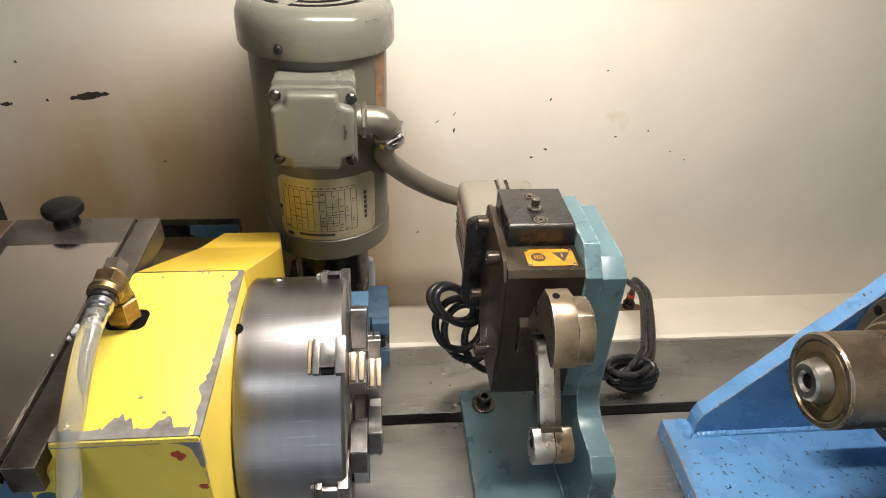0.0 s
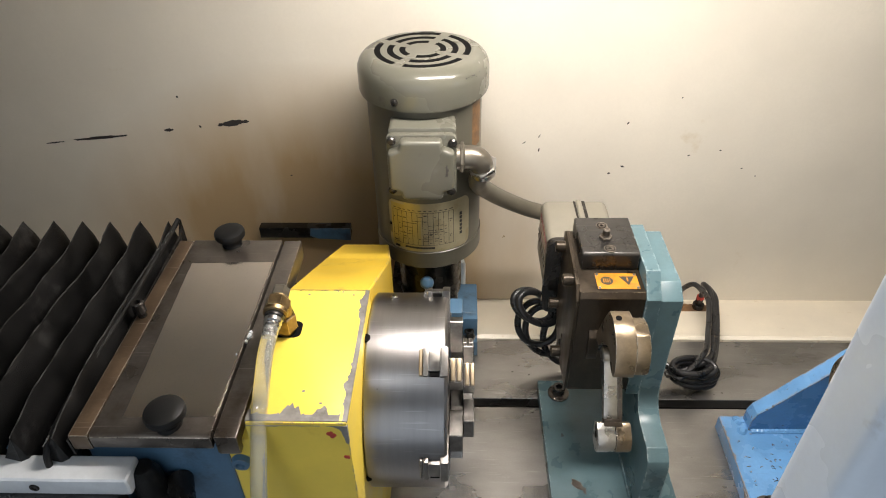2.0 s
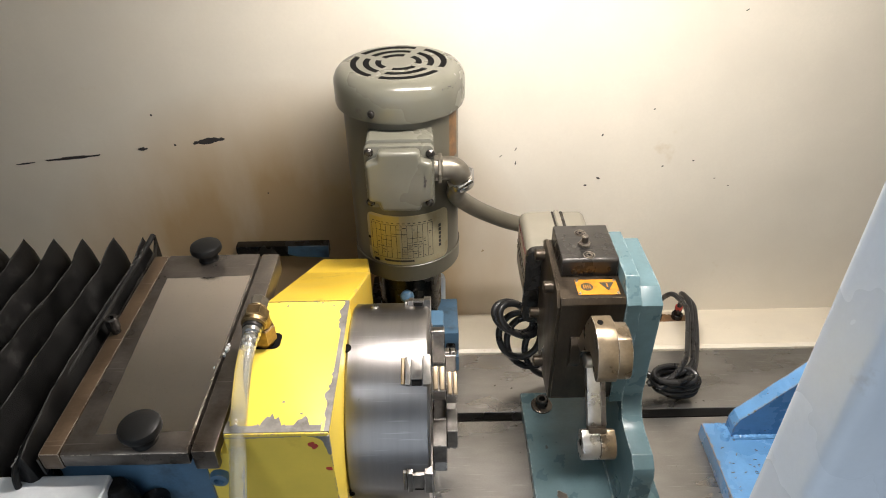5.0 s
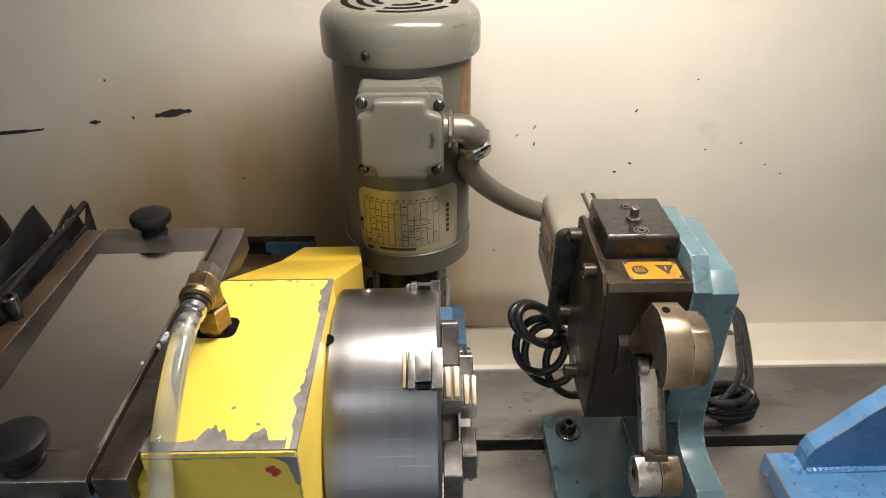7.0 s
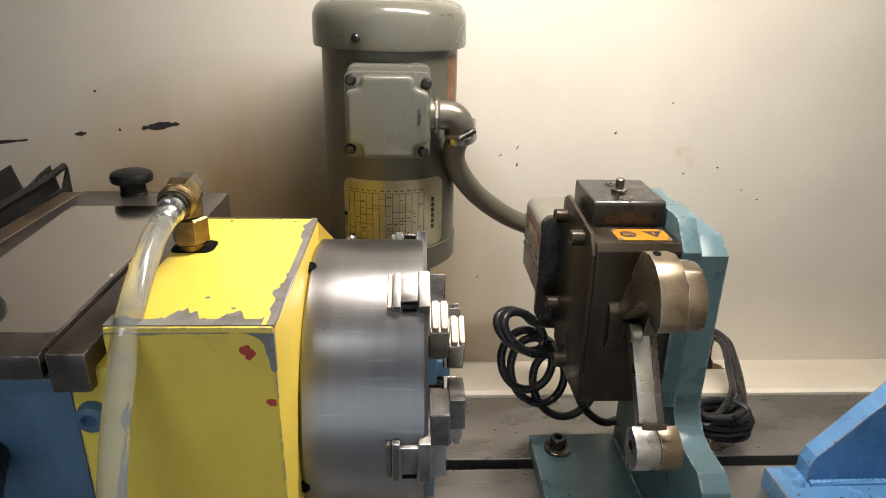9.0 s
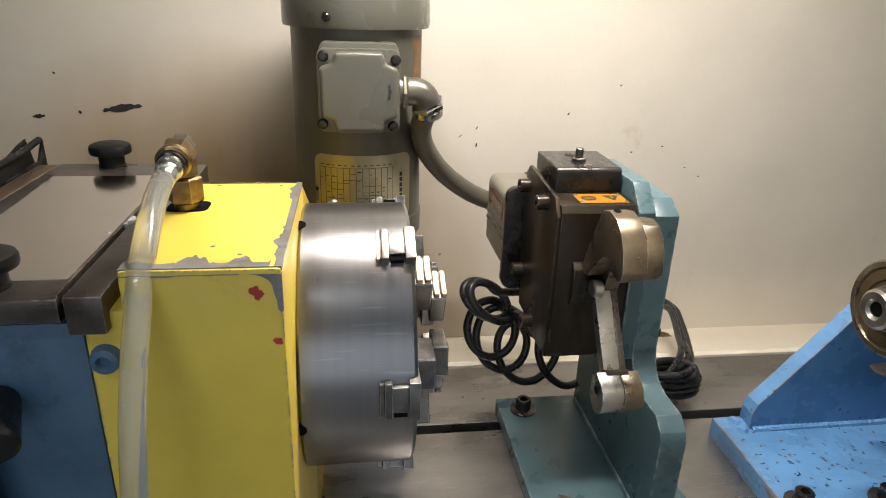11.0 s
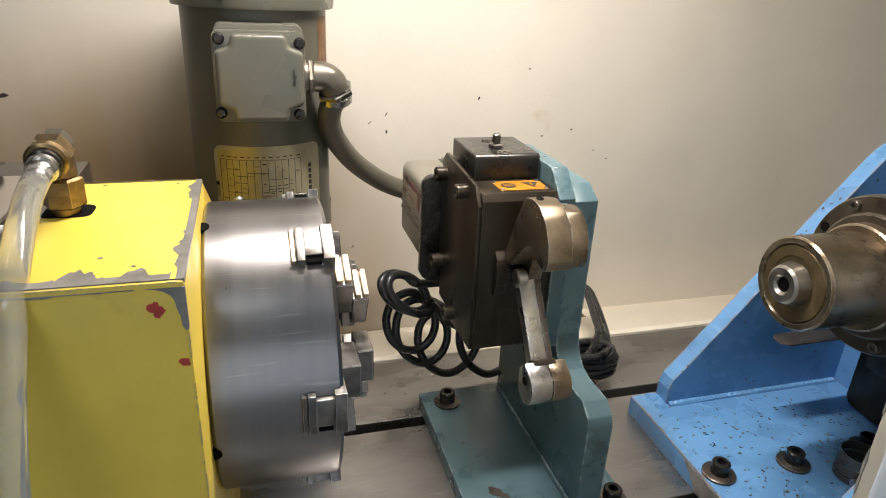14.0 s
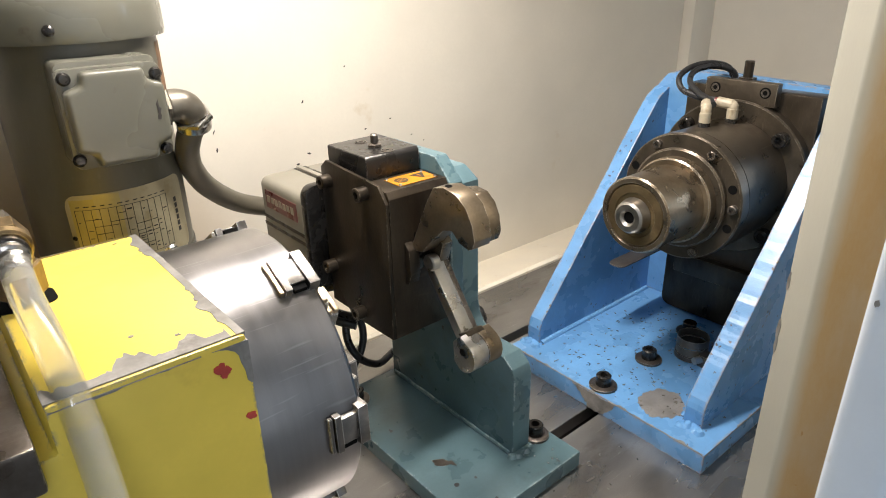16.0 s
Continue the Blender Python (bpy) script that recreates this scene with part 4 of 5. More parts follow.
for i in range(13):
    a = -126 + 66 * i / 12
    bars.append(curved_plate(a - 0.20, a + 0.20, 0.2465, 0.297, 0.0710, 0.0002, 1))
for z in (0.2465, 0.297):
    bars.append(curved_plate(-126, -60, z - 0.0002, z + 0.0002, 0.0710, 0.0002, 20))
for k in range(13):
    a, z = -126 + 5.5 * random.randrange(9), 0.2500 + 0.0034 * k
    bars.append(curved_plate(a, a + 5.5 * random.randrange(1, 4), z - 0.00025, z + 0.00025, 0.0710, 0.0002, 6))
for k in range(46):
    a = -125.5 + 5.5 * random.randrange(12)
    z = random.uniform(0.248, 0.293)
    bars.append(curved_plate(a + 0.6, a + random.uniform(1.5, 4.6), z, z + random.uniform(0.0005, 0.0010), 0.0710, 0.0002, 2))
for k in range(12):
    a = -125 + 5.5 * k
    bars.append(curved_plate(a, a + random.uniform(2.0, 4.0), 0.2995, 0.3004, 0.0710, 0.0002, 2))
bars.append(curved_plate(-113, -81, 0.2405, 0.2435, 0.0710, 0.0001, 12))
part("print", joined(*bars), "ink", np_ob, "printed rules and bars", False)
part("brand_bar", joined(*[curved_plate(-52.5, -49.5, 0.255 + 0.006 * k, 0.2595 + 0.006 * k, 0.0710, 0.0002, 2) for k in range(6)]), "ink", np_ob, "dark upright print bar", False)
for za, aa in ((0.271, -130.5), (0.240, -124), (0.240, -121)):
    part("rivet", lathe([(0, 0.0012), (0.0016, 0.001), (0.0024, 0)], (MX + 0.0706 * math.cos(radians(aa)), MY + 0.0706 * math.sin(radians(aa)), za), (MX + math.cos(radians(aa)), MY + math.sin(radians(aa)), za), 12), "black", np_ob)
part("warning_sticker", curved_plate(-34, -17, 0.372, 0.430, 0.0702, 0.0004, 8), "rust", motor, "worn orange-brown sticker")
part("conduit_elbow", joined(rod((0.1495, 1.050, 0.3780), (0.1600, 1.050, 0.3780), 0.0150, 24, 0.001), rod((0.1545, 1.050, 0.3780), (0.1590, 1.050, 0.3780), 0.0180, 6, 0.001), tube([(0.1600, 1.050, 0.3780), (0.1700, 1.050, 0.3775), (0.1770, 1.0505, 0.3730), (0.1805, 1.0520, 0.3650)], 0.0142, 20)), "dullzinc", motor, "grey metal conduit elbow")
part("conduit_nut", joined(rod((0.1802, 1.0515, 0.3665), (0.1818, 1.0535, 0.3615), 0.0185, 6, 0.001), rod((0.1815, 1.0530, 0.3620), (0.1822, 1.0560, 0.3530), 0.0158, 24, 0.0015)), "steel", motor, "bright hexagon conduit nut")
part("motor_foot", joined(rod((MX, MY, 0.12), (MX, MY, 0.208), 0.045, 32), box(MX - 0.06, MX + 0.040, MY - 0.045, MY + 0.06, 0.0, 0.12, 0.004)), "black", motor, "dark gear adapter under the motor")
conduit = thing("motor_conduit", "grey flexible conduit from the motor to the dresser", "conduit", (0.181, 1.052, 0.35))
part("sheath", tube([(0.1808, 1.0540, 0.3580), (0.1758, 1.0600, 0.3420), (0.1780, 1.0760, 0.3240), (0.1875, 1.0980, 0.3030), (0.2045, 1.1200, 0.2785), (0.2260, 1.1370, 0.2570), (0.2500, 1.1490, 0.2390), (0.2750, 1.1550, 0.2270), (0.3000, 1.1480, 0.2205), (0.3080, 1.1260, 0.2200), (0.3080, 1.1100, 0.2200)], 0.0114, 20), "conduit", conduit)

for k in range(14):
    a = radians(-42 + random.uniform(-9, 16))
    z = random.uniform(0.4660, 0.4740)
    rr = 0.0778 - 2.2 * max(0.0, z - 0.4665) ** 1.25
    c, w = Vector((MX + rr * math.cos(a), MY + rr * math.sin(a), z)), random.uniform(0.0004, 0.0011)
    part("scuff", rod(c - Vector((0.0012 * math.cos(a), 0.0012 * math.sin(a), 0)), c + Vector((0.0005 * math.cos(a), 0.0005 * math.sin(a), 0.0002)), w, 7), "scuff", cover, "black scuff", False)
part("scuff", prism(ragged([(0.1385, 0.376), (0.1410, 0.376), (0.1415, 0.384), (0.1400, 0.392), (0.1385, 0.388)], 0.0008, 0.002), "y", 1.0086, 1.0094), "scuff", jb, "black scuff", False)

# blue blocks behind the chuck
block = thing("clamp_block", "dull blue clamping block bolted to the table", "block", (0.169, 1.13, 0))
part("body", prism([(1.0895, 0.0), (1.0895, 0.030), (1.118, 0.030), (1.118, 0.066), (1.187, 0.066), (1.187, 0.0)], "x", 0.100, 0.181, 0.0015), "navy", block)
part("cheek", box(0.158, 0.181, 1.104, 1.1185, 0.030, 0.066, 0.001), "navy", block)
bolt(0.1685, 1.100, 0.030, 0.0075, 0.012, 0.0095, "black cap screw in the blue clamping block")
upright = thing("support_plate", "dull blue upright plate behind the chuck", "plate", (0.14, 0.96, 0))
part("body", box(0.080, 0.1575, 0.949, 0.976, 0.0, 0.222, 0.0015), "navy", upright)
nozzle = thing("coolant_pipe", "pale blue coolant pipe stub standing behind the chuck", "pipe", (0.158, 1.205, -0.02))
part("pipe", lathe([(0, 0), (0.0075, 0), (0.0075, 0.055), (0.0090, 0.058), (0.0090, 0.112), (0.0070, 0.120), (0, 0.122)], (0.154, 1.205, -0.020), (0.154, 1.205, 1), 20), "door", nozzle)
BALL = (0.1090, 1.0560, 0.1790)
ball = thing("ball_knob", "small grey-blue ball knob behind the chuck", "knob", (0.109, 1.056, 0.0))
part("ball", lathe([(0, -0.0095), (0.005, -0.0081), (0.0088, -0.0036), (0.0095, 0), (0.0088, 0.0036), (0.005, 0.0081), (0, 0.0095)], (BALL[0], BALL[1], BALL[2]), (BALL[0], BALL[1], 1), 24), "navy", ball)
part("stalk", rod((BALL[0], BALL[1], 0.0), BALL, 0.004), "black", ball)
bar = thing("wall_bar", "dark steel bar with a blue end fixed along the back wall", "bar", (-0.1, 1.22, 0.1))
part("body", box(-0.176, -0.026, 1.2350, WALL, 0.1230, 0.1430, 0.0015), "black", bar)
part("blue_end", prism([(-0.0930, 0.1285), (-0.0800, 0.1235), (-0.0265, 0.1200), (-0.0250, 0.1430), (-0.0905, 0.1425)], "y", 1.2332, 1.2349), "navy", bar, "dull blue worn end")

# ---------------------------------------------------------------- teal stand
stand = thing("teal_stand", "teal welded steel stand bolted to the table, scuffed paint", "stand", (0.345, 0.9, 0))
part("base_plate", box(0.2685, 0.4225, 0.768, 1.0235, 0.0, 0.019, 0.0015), "teal", stand)
low = [(0.8100, 0.019), (0.8100, 0.114), (0.8135, 0.123), (0.8260, 0.1325), (0.8580, 0.1325), (0.8700, 0.1355), (0.8790, 0.1420), (0.8850, 0.1520), (0.8880, 0.1650), (0.8880, 0.2965), (0.9075, 0.3080), (0.998, 0.3080), (1.018, 0.288), (1.018, 0.019)]
part("web", prism(low, "x", 0.3642, 0.3885, 0.0010), "teal", stand)
part("cheek", prism([(0.884, 0.155), (0.884, 0.3010), (0.9067, 0.3232), (0.990, 0.3232), (1.012, 0.300), (1.012, 0.155)], "x", 0.3488, 0.3641, 0.0010), "teal", stand)
part("gusset", prism([(0.985, 0.019), (0.985, 0.075), (1.015, 0.105), (1.040, 0.060), (1.020, 0.019)], "x", 0.3880, 0.3960, 0.001), "teal", stand)
part("weld_bead", tube([(0.3655, 0.814 + 0.02 * i, 0.0205 + 0.001 * (i % 2)) for i in range(11)], 0.0035, 8, 3), "teal", stand)
part("weld_blob", joined(*[moved(lathe([(0, 0.0040), (0.0035, 0.0034), (0.0055, 0.0014), (0.0066, 0)], (0, 0, 0), (0, 0, 1), 14), Matrix.Translation((0.364 + 0.0058 * k, 0.8095 - 0.0012 * (k % 2), 0.0188)) @ Matrix.Diagonal((1.0, 0.8 + 0.3 * (k % 2), 1.0, 1))) for k in range(5)]), "teal", stand, "glossy painted weld drops")
for px, py, pr in ((0.2940, 0.8180, 0.0030), (0.3150, 0.8130, 0.0016), (0.3120, 0.7800, 0.0014)):
    part("paint_chip", prism([(px + pr * random.uniform(0.75, 1.15) * math.cos(a), py + pr * random.uniform(0.75, 1.15) * math.sin(a)) for a in (2 * math.pi * k / 10 for k in range(10))], "z", 0.0180, 0.0193), "scuff", stand, "dark chip in the paint", False)
# thin ragged flake, darker than the base plate's paint
part("dark_spot", prism(ragged([(0.2970, 0.8600), (0.3060, 0.8560), (0.3140, 0.8420), (0.3120, 0.8360), (0.3060, 0.8440), (0.2960, 0.8500)], 0.0018, 0.0025), "z", 0.0180, 0.0192), "grime", stand, "dark spot on the teal base plate", False)
bolt(0.2960, 0.9985, 0.019, 0.0088, 0.0120, 0.0150, "black cap screw with a washer on the teal base plate", "stand bolts")
bolt(0.4060, 0.8170, 0.019, 0.0088, 0.0120, 0.0150, "black cap screw with a washer on the teal base plate", "stand bolts")

# ---------------------------------------------------------------- dresser head on the stand
dress = thing("dresser_head", "oil-browned steel gauge head with a swinging arm, bolted to the stand", "gauge head", (0.31, 0.94, 0.2))
part("body", prism([(0.8865, 0.160), (0.8865, 0.3008), (0.8905, 0.3070), (1.000, 0.3070), (1.000, 0.160)], "x", 0.2801, 0.3485, 0.0006), "oiled", dress)
part("side_plate", prism([(0.8868, 0.160), (0.8868, 0.297), (0.898, 0.312), (0.985, 0.318), (0.995, 0.310), (0.995, 0.200), (0.960, 0.158)], "x", 0.2765, 0.2800, 0.0008), "oiled", dress)
part("top_block", prism([(0.9270, 0.3070), (0.9270, 0.3275), (0.9295, 0.3300), (0.9945, 0.3300), (0.9945, 0.3070)], "x", 0.2855, 0.3470, 0.0030, 3), "plate", dress, "dark oxide steel top block")
for px, py in ((0.3158, 0.9352), (0.3139, 0.9778)):
    part("screw_pocket", lathe([(0, 0.0003), (0.0056, 0.0003), (0.0056, 0)], (px, py, 0.3300), (px, py, 1), 24), "void", dress)
    part("pocket_rim", lathe([(0.0054, 0.0), (0.0054, 0.0006), (0.0064, 0.0006), (0.0066, 0.0)], (px, py, 0.3300), (px, py, 1), 24), "grime", dress)
    part("pocket_screw", lathe([(0.0020, 0.0002), (0.0022, 0.0008), (0.0040, 0.0008), (0.0042, 0.0002)], (px, py, 0.3300), (px, py, 1), 18), "grime", dress)
part("index_pin", joined(rod((0.3142, 0.9545, 0.3300), (0.3142, 0.9545, 0.3335), 0.0072, 6, 0.0008), rod((0.3142, 0.9545, 0.3335), (0.3142, 0.9545, 0.3425), 0.0038, 16, 0.001)), "grime", dress)
part("dowel", lathe([(0, 0), (0.003, 0), (0.003, 0.0006), (0, 0.0006)], (0.2985, 0.9270, 0.3150), (0.2985, 0, 0.3150), 14), "black", dress)
for sy, sz, mat in ((0.9180, 0.3010, "oiled"), (0.9810, 0.2985, "oiled"), (0.9360, 0.1720, "oiled"), (0.9850, 0.2070, "oiled")):
    socket_screw("cover_screw", dress, (0.2765, sy, sz), (0, sy, sz), 0.0068, 0.0110, mat)
warn = part("warning_label", box(0.2995, 0.3435, 0.8955, 0.9210, 0.3068, 0.3076), "orange", dress, "orange warning label with two black pictograms")
part("pictogram", joined(prism([(0.3245, 0.9155), (0.3405, 0.9155), (0.3325, 0.9015)], "z", 0.3074, 0.3078), prism(arc(0.3105, 0.9085, 0.0066, 0, 360, 20)[:-1], "z", 0.3074, 0.3078)), "ink", warn, "black warning triangle and disc", False)
part("pictogram", joined(*[box(0.3068 + 0.0022 * k, 0.3078 + 0.0022 * k, 0.9055, 0.9118, 0.3077, 0.30795) for k in range(4)], box(0.3318, 0.3332, 0.9075, 0.9135, 0.3077, 0.30795)), "orange", warn, "", False)
for px, py in ((0.3015, 0.8975), (0.3415, 0.8975), (0.3015, 0.9190), (0.3415, 0.9190)):
    part("rivet", lathe([(0, 0.0014), (0.0012, 0.0012), (0.0018, 0)], (px, py, 0.3076), (px, py, 1), 12), "steel", warn)
# fixed jaw: a hooked block
hook = [(0.8890, 0.2460), (0.8640, 0.2970), (0.8530, 0.3155), (0.8390, 0.3190), (0.8240, 0.3165), (0.8120, 0.3080), (0.8040, 0.2950), (0.8010, 0.2815), (0.8035, 0.2740), (0.8085, 0.2715), (0.8200, 0.2745), (0.8290, 0.2825), (0.8400, 0.2800), (0.8600, 0.2620), (0.8700, 0.2500)]
part("upper_jaw", prism(hook, "x", 0.3025, 0.3222, 0.001), "tan", dress, "tan steel hooked upper jaw")
hook2 = [(0.8700, 0.2760), (0.8610, 0.2960), (0.8490, 0.3105), (0.8340, 0.3145), (0.8210, 0.3130), (0.8115, 0.3060), (0.8060, 0.2950), (0.8040, 0.2820), (0.8065, 0.2740), (0.8110, 0.2720), (0.8200, 0.2745), (0.8290, 0.2825), (0.8400, 0.2800)]
part("jaw_insert", prism(hook2, "x", 0.3226, 0.3362, 0.001), "tan", dress)
for y, z in ((0.8390, 0.3186), (0.8026, 0.2840)):
    m = Vector((0.3085, y, z))
    n = Vector((0, y - 0.845, z - 0.28)).normalized()
    part("set_screw", rod(m - n * 0.003, m + n * 0.0006, 0.0031, 14), "void", dress)
part("arm_hub", prism([(0.888, 0.214), (0.888, 0.258), (0.8800, 0.2500), (0.8785, 0.2260), (0.8820, 0.2160)], "x", 0.2945, 0.3062, 0.001), "oiled", dress, "oil-dark pivot lug")
part("arm_hub", prism([(0.888, 0.226), (0.888, 0.2640), (0.8720, 0.2650), (0.8602, 0.2562), (0.8665, 0.2365), (0.8770, 0.2280)], "x", 0.3182, 0.3305, 0.001), "tan", dress, "tan pivot lug")
part("pivot_bridge", prism([(0.888, 0.222), (0.888, 0.2640), (0.8790, 0.2640), (0.8790, 0.2480), (0.8835, 0.2300)], "x", 0.3062, 0.3182, 0.0008), "black", dress)
part("pivot_roller", rod((0.3075, 0.8690, 0.2378), (0.3170, 0.8690, 0.2378), 0.0082, 28, 0.0012), "steel", dress, "bright pivot roller")
part("swing_arm", prism([(0.8770, 0.2310), (0.8680, 0.2375), (0.8245, 0.1795), (0.8335, 0.1730)], "x", 0.3100, 0.3245, 0.001), "steel", dress, "bright ground swinging arm")
part("arm_edge", prism([(0.8765, 0.2305), (0.8673, 0.2368), (0.8250, 0.1797), (0.8340, 0.1735)], "x", 0.3245, 0.3300, 0.001), "grime", dress)
dee = [(0.8285, 0.1760), (0.8190, 0.1850), (0.8080, 0.1800)] + [(0.8160 + 0.0165 * math.cos(radians(b)), 0.1660 + 0.0165 * math.sin(radians(b))) for b in range(140, 281, 20)] + [(0.8270, 0.1560)]
part("arm_block", prism(dee, "x", 0.3010, 0.3200, 0.0012), "steel", dress, "bright rounded lower jaw block")
part("arm_cap", prism(dee, "x", 0.3204, 0.3368, 0.0012), "tan", dress, "tan rounded lower jaw block")
part("block_bore", rod((0.3004, 0.8150, 0.1705), (0.3014, 0.8150, 0.1705), 0.0036, 20), "void", dress)
part("arm_clamp", prism([(0.8190, 0.1868), (0.8300, 0.1800), (0.8260, 0.1770), (0.8150, 0.1835)], "x", 0.3085, 0.3280, 0.001), "oiled", dress)
# servo behind the head
servo = thing("servo_motor", "small grey-cream servo motor with cooling grooves and a red label", "motor", (0.31, 1.06, 0.24))
part("case", prism(rounded(0.2630, 0.3500, 0.1900, 0.2765, 0.010), "y", 1.012, 1.112, 0.004), "servo", servo)
part("groove", joined(box(0.3050, 0.3076, 1.014, 1.110, 0.2755, 0.2771), box(0.3160, 0.3200, 1.014, 1.110, 0.2755, 0.2771)), "black", servo)
part("rib", box(0.3085, 0.3150, 1.013, 1.111, 0.2760, 0.2787, 0.001), "servo", servo)
part("side_groove", joined(box(0.2624, 0.2636, 1.014, 1.110, 0.2300, 0.2335), box(0.2624, 0.2636, 1.014, 1.110, 0.2210, 0.2245)), "black", servo)
side = part("side_label", box(0.2622, 0.2634, 1.030, 1.100, 0.2440, 0.2640), "maroon", servo, "faded red label")
part("print_bar", joined(*[box(0.2619, 0.2623, 1.036 + 0.009 * k, 1.0425 + 0.009 * k, 0.2505 + 0.0006 * (k % 2), 0.2585 - 0.0004 * (k % 3)) for k in range(7)]), "ivory", side, "faded pale print", False)
part("cable_gland", rod((0.3080, 1.1100, 0.2200), (0.3080, 1.1240, 0.2200), 0.0125, 20, 0.001), "conduit", servo)
part("flange", prism(rounded(0.2590, 0.3520, 0.1760, 0.2900, 0.012), "y", 1.0005, 1.0120, 0.002), "black", servo, "black oiled flange plate")

# ---------------------------------------------------------------- cables
coil = thing("cable_coil", "black sensor cables hanging in loops beside the gauge head", "cable", (0.27, 1.08, 0.1))


def spiral(stations, start, turns, per=12):
    """Loops whose centre and half-axes glide from station to station: (centre, sideways, upright, depth, lean in degrees)."""
    pts, n = [], int(turns * per)
    for i in range(n + 1):
        u = i / n * (len(stations) - 1)
        k = min(int(u), len(stations) - 2)
        (c0, a0, b0, d0, l0), (c1, a1, b1, d1, l1) = stations[k], stations[k + 1]
        w = u - k
        c, a, b, d = Vector(c0).lerp(Vector(c1), w), a0 + (a1 - a0) * w, b0 + (b1 - b0) * w, d0 + (d1 - d0) * w
        q = start + 2 * math.pi * i / per
        lean = radians(l0 + (l1 - l0) * w)
        u, v = a * math.cos(q), b * math.sin(q)
        pts.append((c.x + u * math.cos(lean) - v * math.sin(lean), c.y + d * math.sin(q), c.z + u * math.sin(lean) + v * math.cos(lean)))
    return pts


part("cable", tube([(0.310, 1.012, 0.162), (0.294, 1.034, 0.156)] + spiral([((0.2550, 1.060, 0.1350), 0.031, 0.015, 0.012, -32), ((0.2580, 1.058, 0.1340), 0.031, 0.015, 0.012, -34), ((0.2680, 1.054, 0.1330), 0.030, 0.016, 0.012, -36)], 1.1, 1.88) + [(0.298, 1.030, 0.112), (0.312, 1.012, 0.108)], 0.0050, 12, 5), "rubber", coil)
part("cable", tube([(0.312, 1.014, 0.118), (0.300, 1.052, 0.116)] + spiral([((0.2670, 1.074, 0.0890), 0.030, 0.033, 0.010, 0), ((0.2710, 1.074, 0.0840), 0.029, 0.033, 0.010, 0), ((0.2870, 1.074, 0.0600), 0.027, 0.032, 0.010, 0), ((0.3170, 1.070, 0.0500), 0.027, 0.035, 0.010, 0), ((0.3720, 1.062, 0.0450), 0.026, 0.034, 0.008, 0)], 0.9, 3.62) + [(0.396, 1.062, 0.014)], 0.0050, 12, 5), "rubber", coil)
lead = thing("sensor_cable", "black cable bundle coiled on the table behind the stand", "cable", (0.5, 1.03, 0))
for k, (gx, dx, dy, dz) in enumerate(((0.5660, 0.0, 0.0, 0.0), (0.5300, -0.006, 0.006, 0.007), (0.5660, 0.006, -0.004, -0.004))):
    top = (0.5580 + dx, 1.1780 + dy, 0.0580 + dz) if k != 1 else (0.5480, 1.1900, 0.0520)
    part("cable", tube([(0.396, 1.040 + dy, 0.050 + dz), (0.425, 1.048 + dy, 0.056 + dz), (0.448, 1.044, 0.040)] + spiral([((0.5020, 1.0300, 0.0150 + 0.009 * k), 0.030, 0.003, 0.014, -8), ((0.4880, 1.0260, 0.0320 + 0.010 * k), 0.029, 0.004, 0.014, 4)], 2.6 + 0.5 * k, 2.1 + 0.1 * k) + [(0.5160 + dx, 1.0400 + dy, 0.0480 + dz), (0.5370 + dx, 1.0900 + dy, 0.0480 + dz), (0.5520 + dx, 1.1450 + dy, 0.0550 + dz), top, ((gx + 0.55) / 2, 1.2070, 0.0500), (gx, 1.2190, 0.0280), (gx, 1.2220, 0.0060)], 0.0043, 10, 5), "rubber", lead)
for gx in (0.530, 0.566):
    part("gland", joined(rod((gx, 1.2220, -0.026), (gx, 1.2220, -0.006), 0.0095, 16, 0.001), rod((gx, 1.2220, -0.006), (gx, 1.2220, 0.006), 0.0068, 6)), "black", lead, "dark cable gland")
    part("gland_ring", rod((gx, 1.2220, 0.004), (gx, 1.2220, 0.0105), 0.0062, 16), "red", lead, "rust-red gland ring")
part("gland_stain", prism(ragged([(0.512, 1.212), (0.584, 1.208), (0.592, 1.218), (0.578, 1.232), (0.518, 1.230)], 0.0035), "z", -0.040, -0.0155), "rust", lead, "rust-brown stain under the glands", False)

# ---------------------------------------------------------------- blue angle bracket
BT = 0.024
bracket = thing("angle_bracket", "sky-blue welded steel angle bracket with chipped paint", "bracket", (0.65, 0.81, 0))
part("base_plate", prism([(0.5050, 0.6765), (0.5110, 0.9580), (0.8300, 0.9580), (0.8300, 0.6765)], "z", 0.0, BT, 0.0015), "blue", bracket)
def sawn(p, q, n, seed, depth=0.0007):
    """Points from p to q with the uneven notches of a flame-cut edge."""
    out = []
    for k in range(n + 1):
        t = k / n
        d = depth * (noise.noise((t * n * 0.31, seed, 0.0)) + 0.6 * noise.noise((t * n * 0.9, seed, 3.0)))
        out.append((p[0] + (q[0] - p[0]) * t - d, p[1] + (q[1] - p[1]) * t + d))
    return out


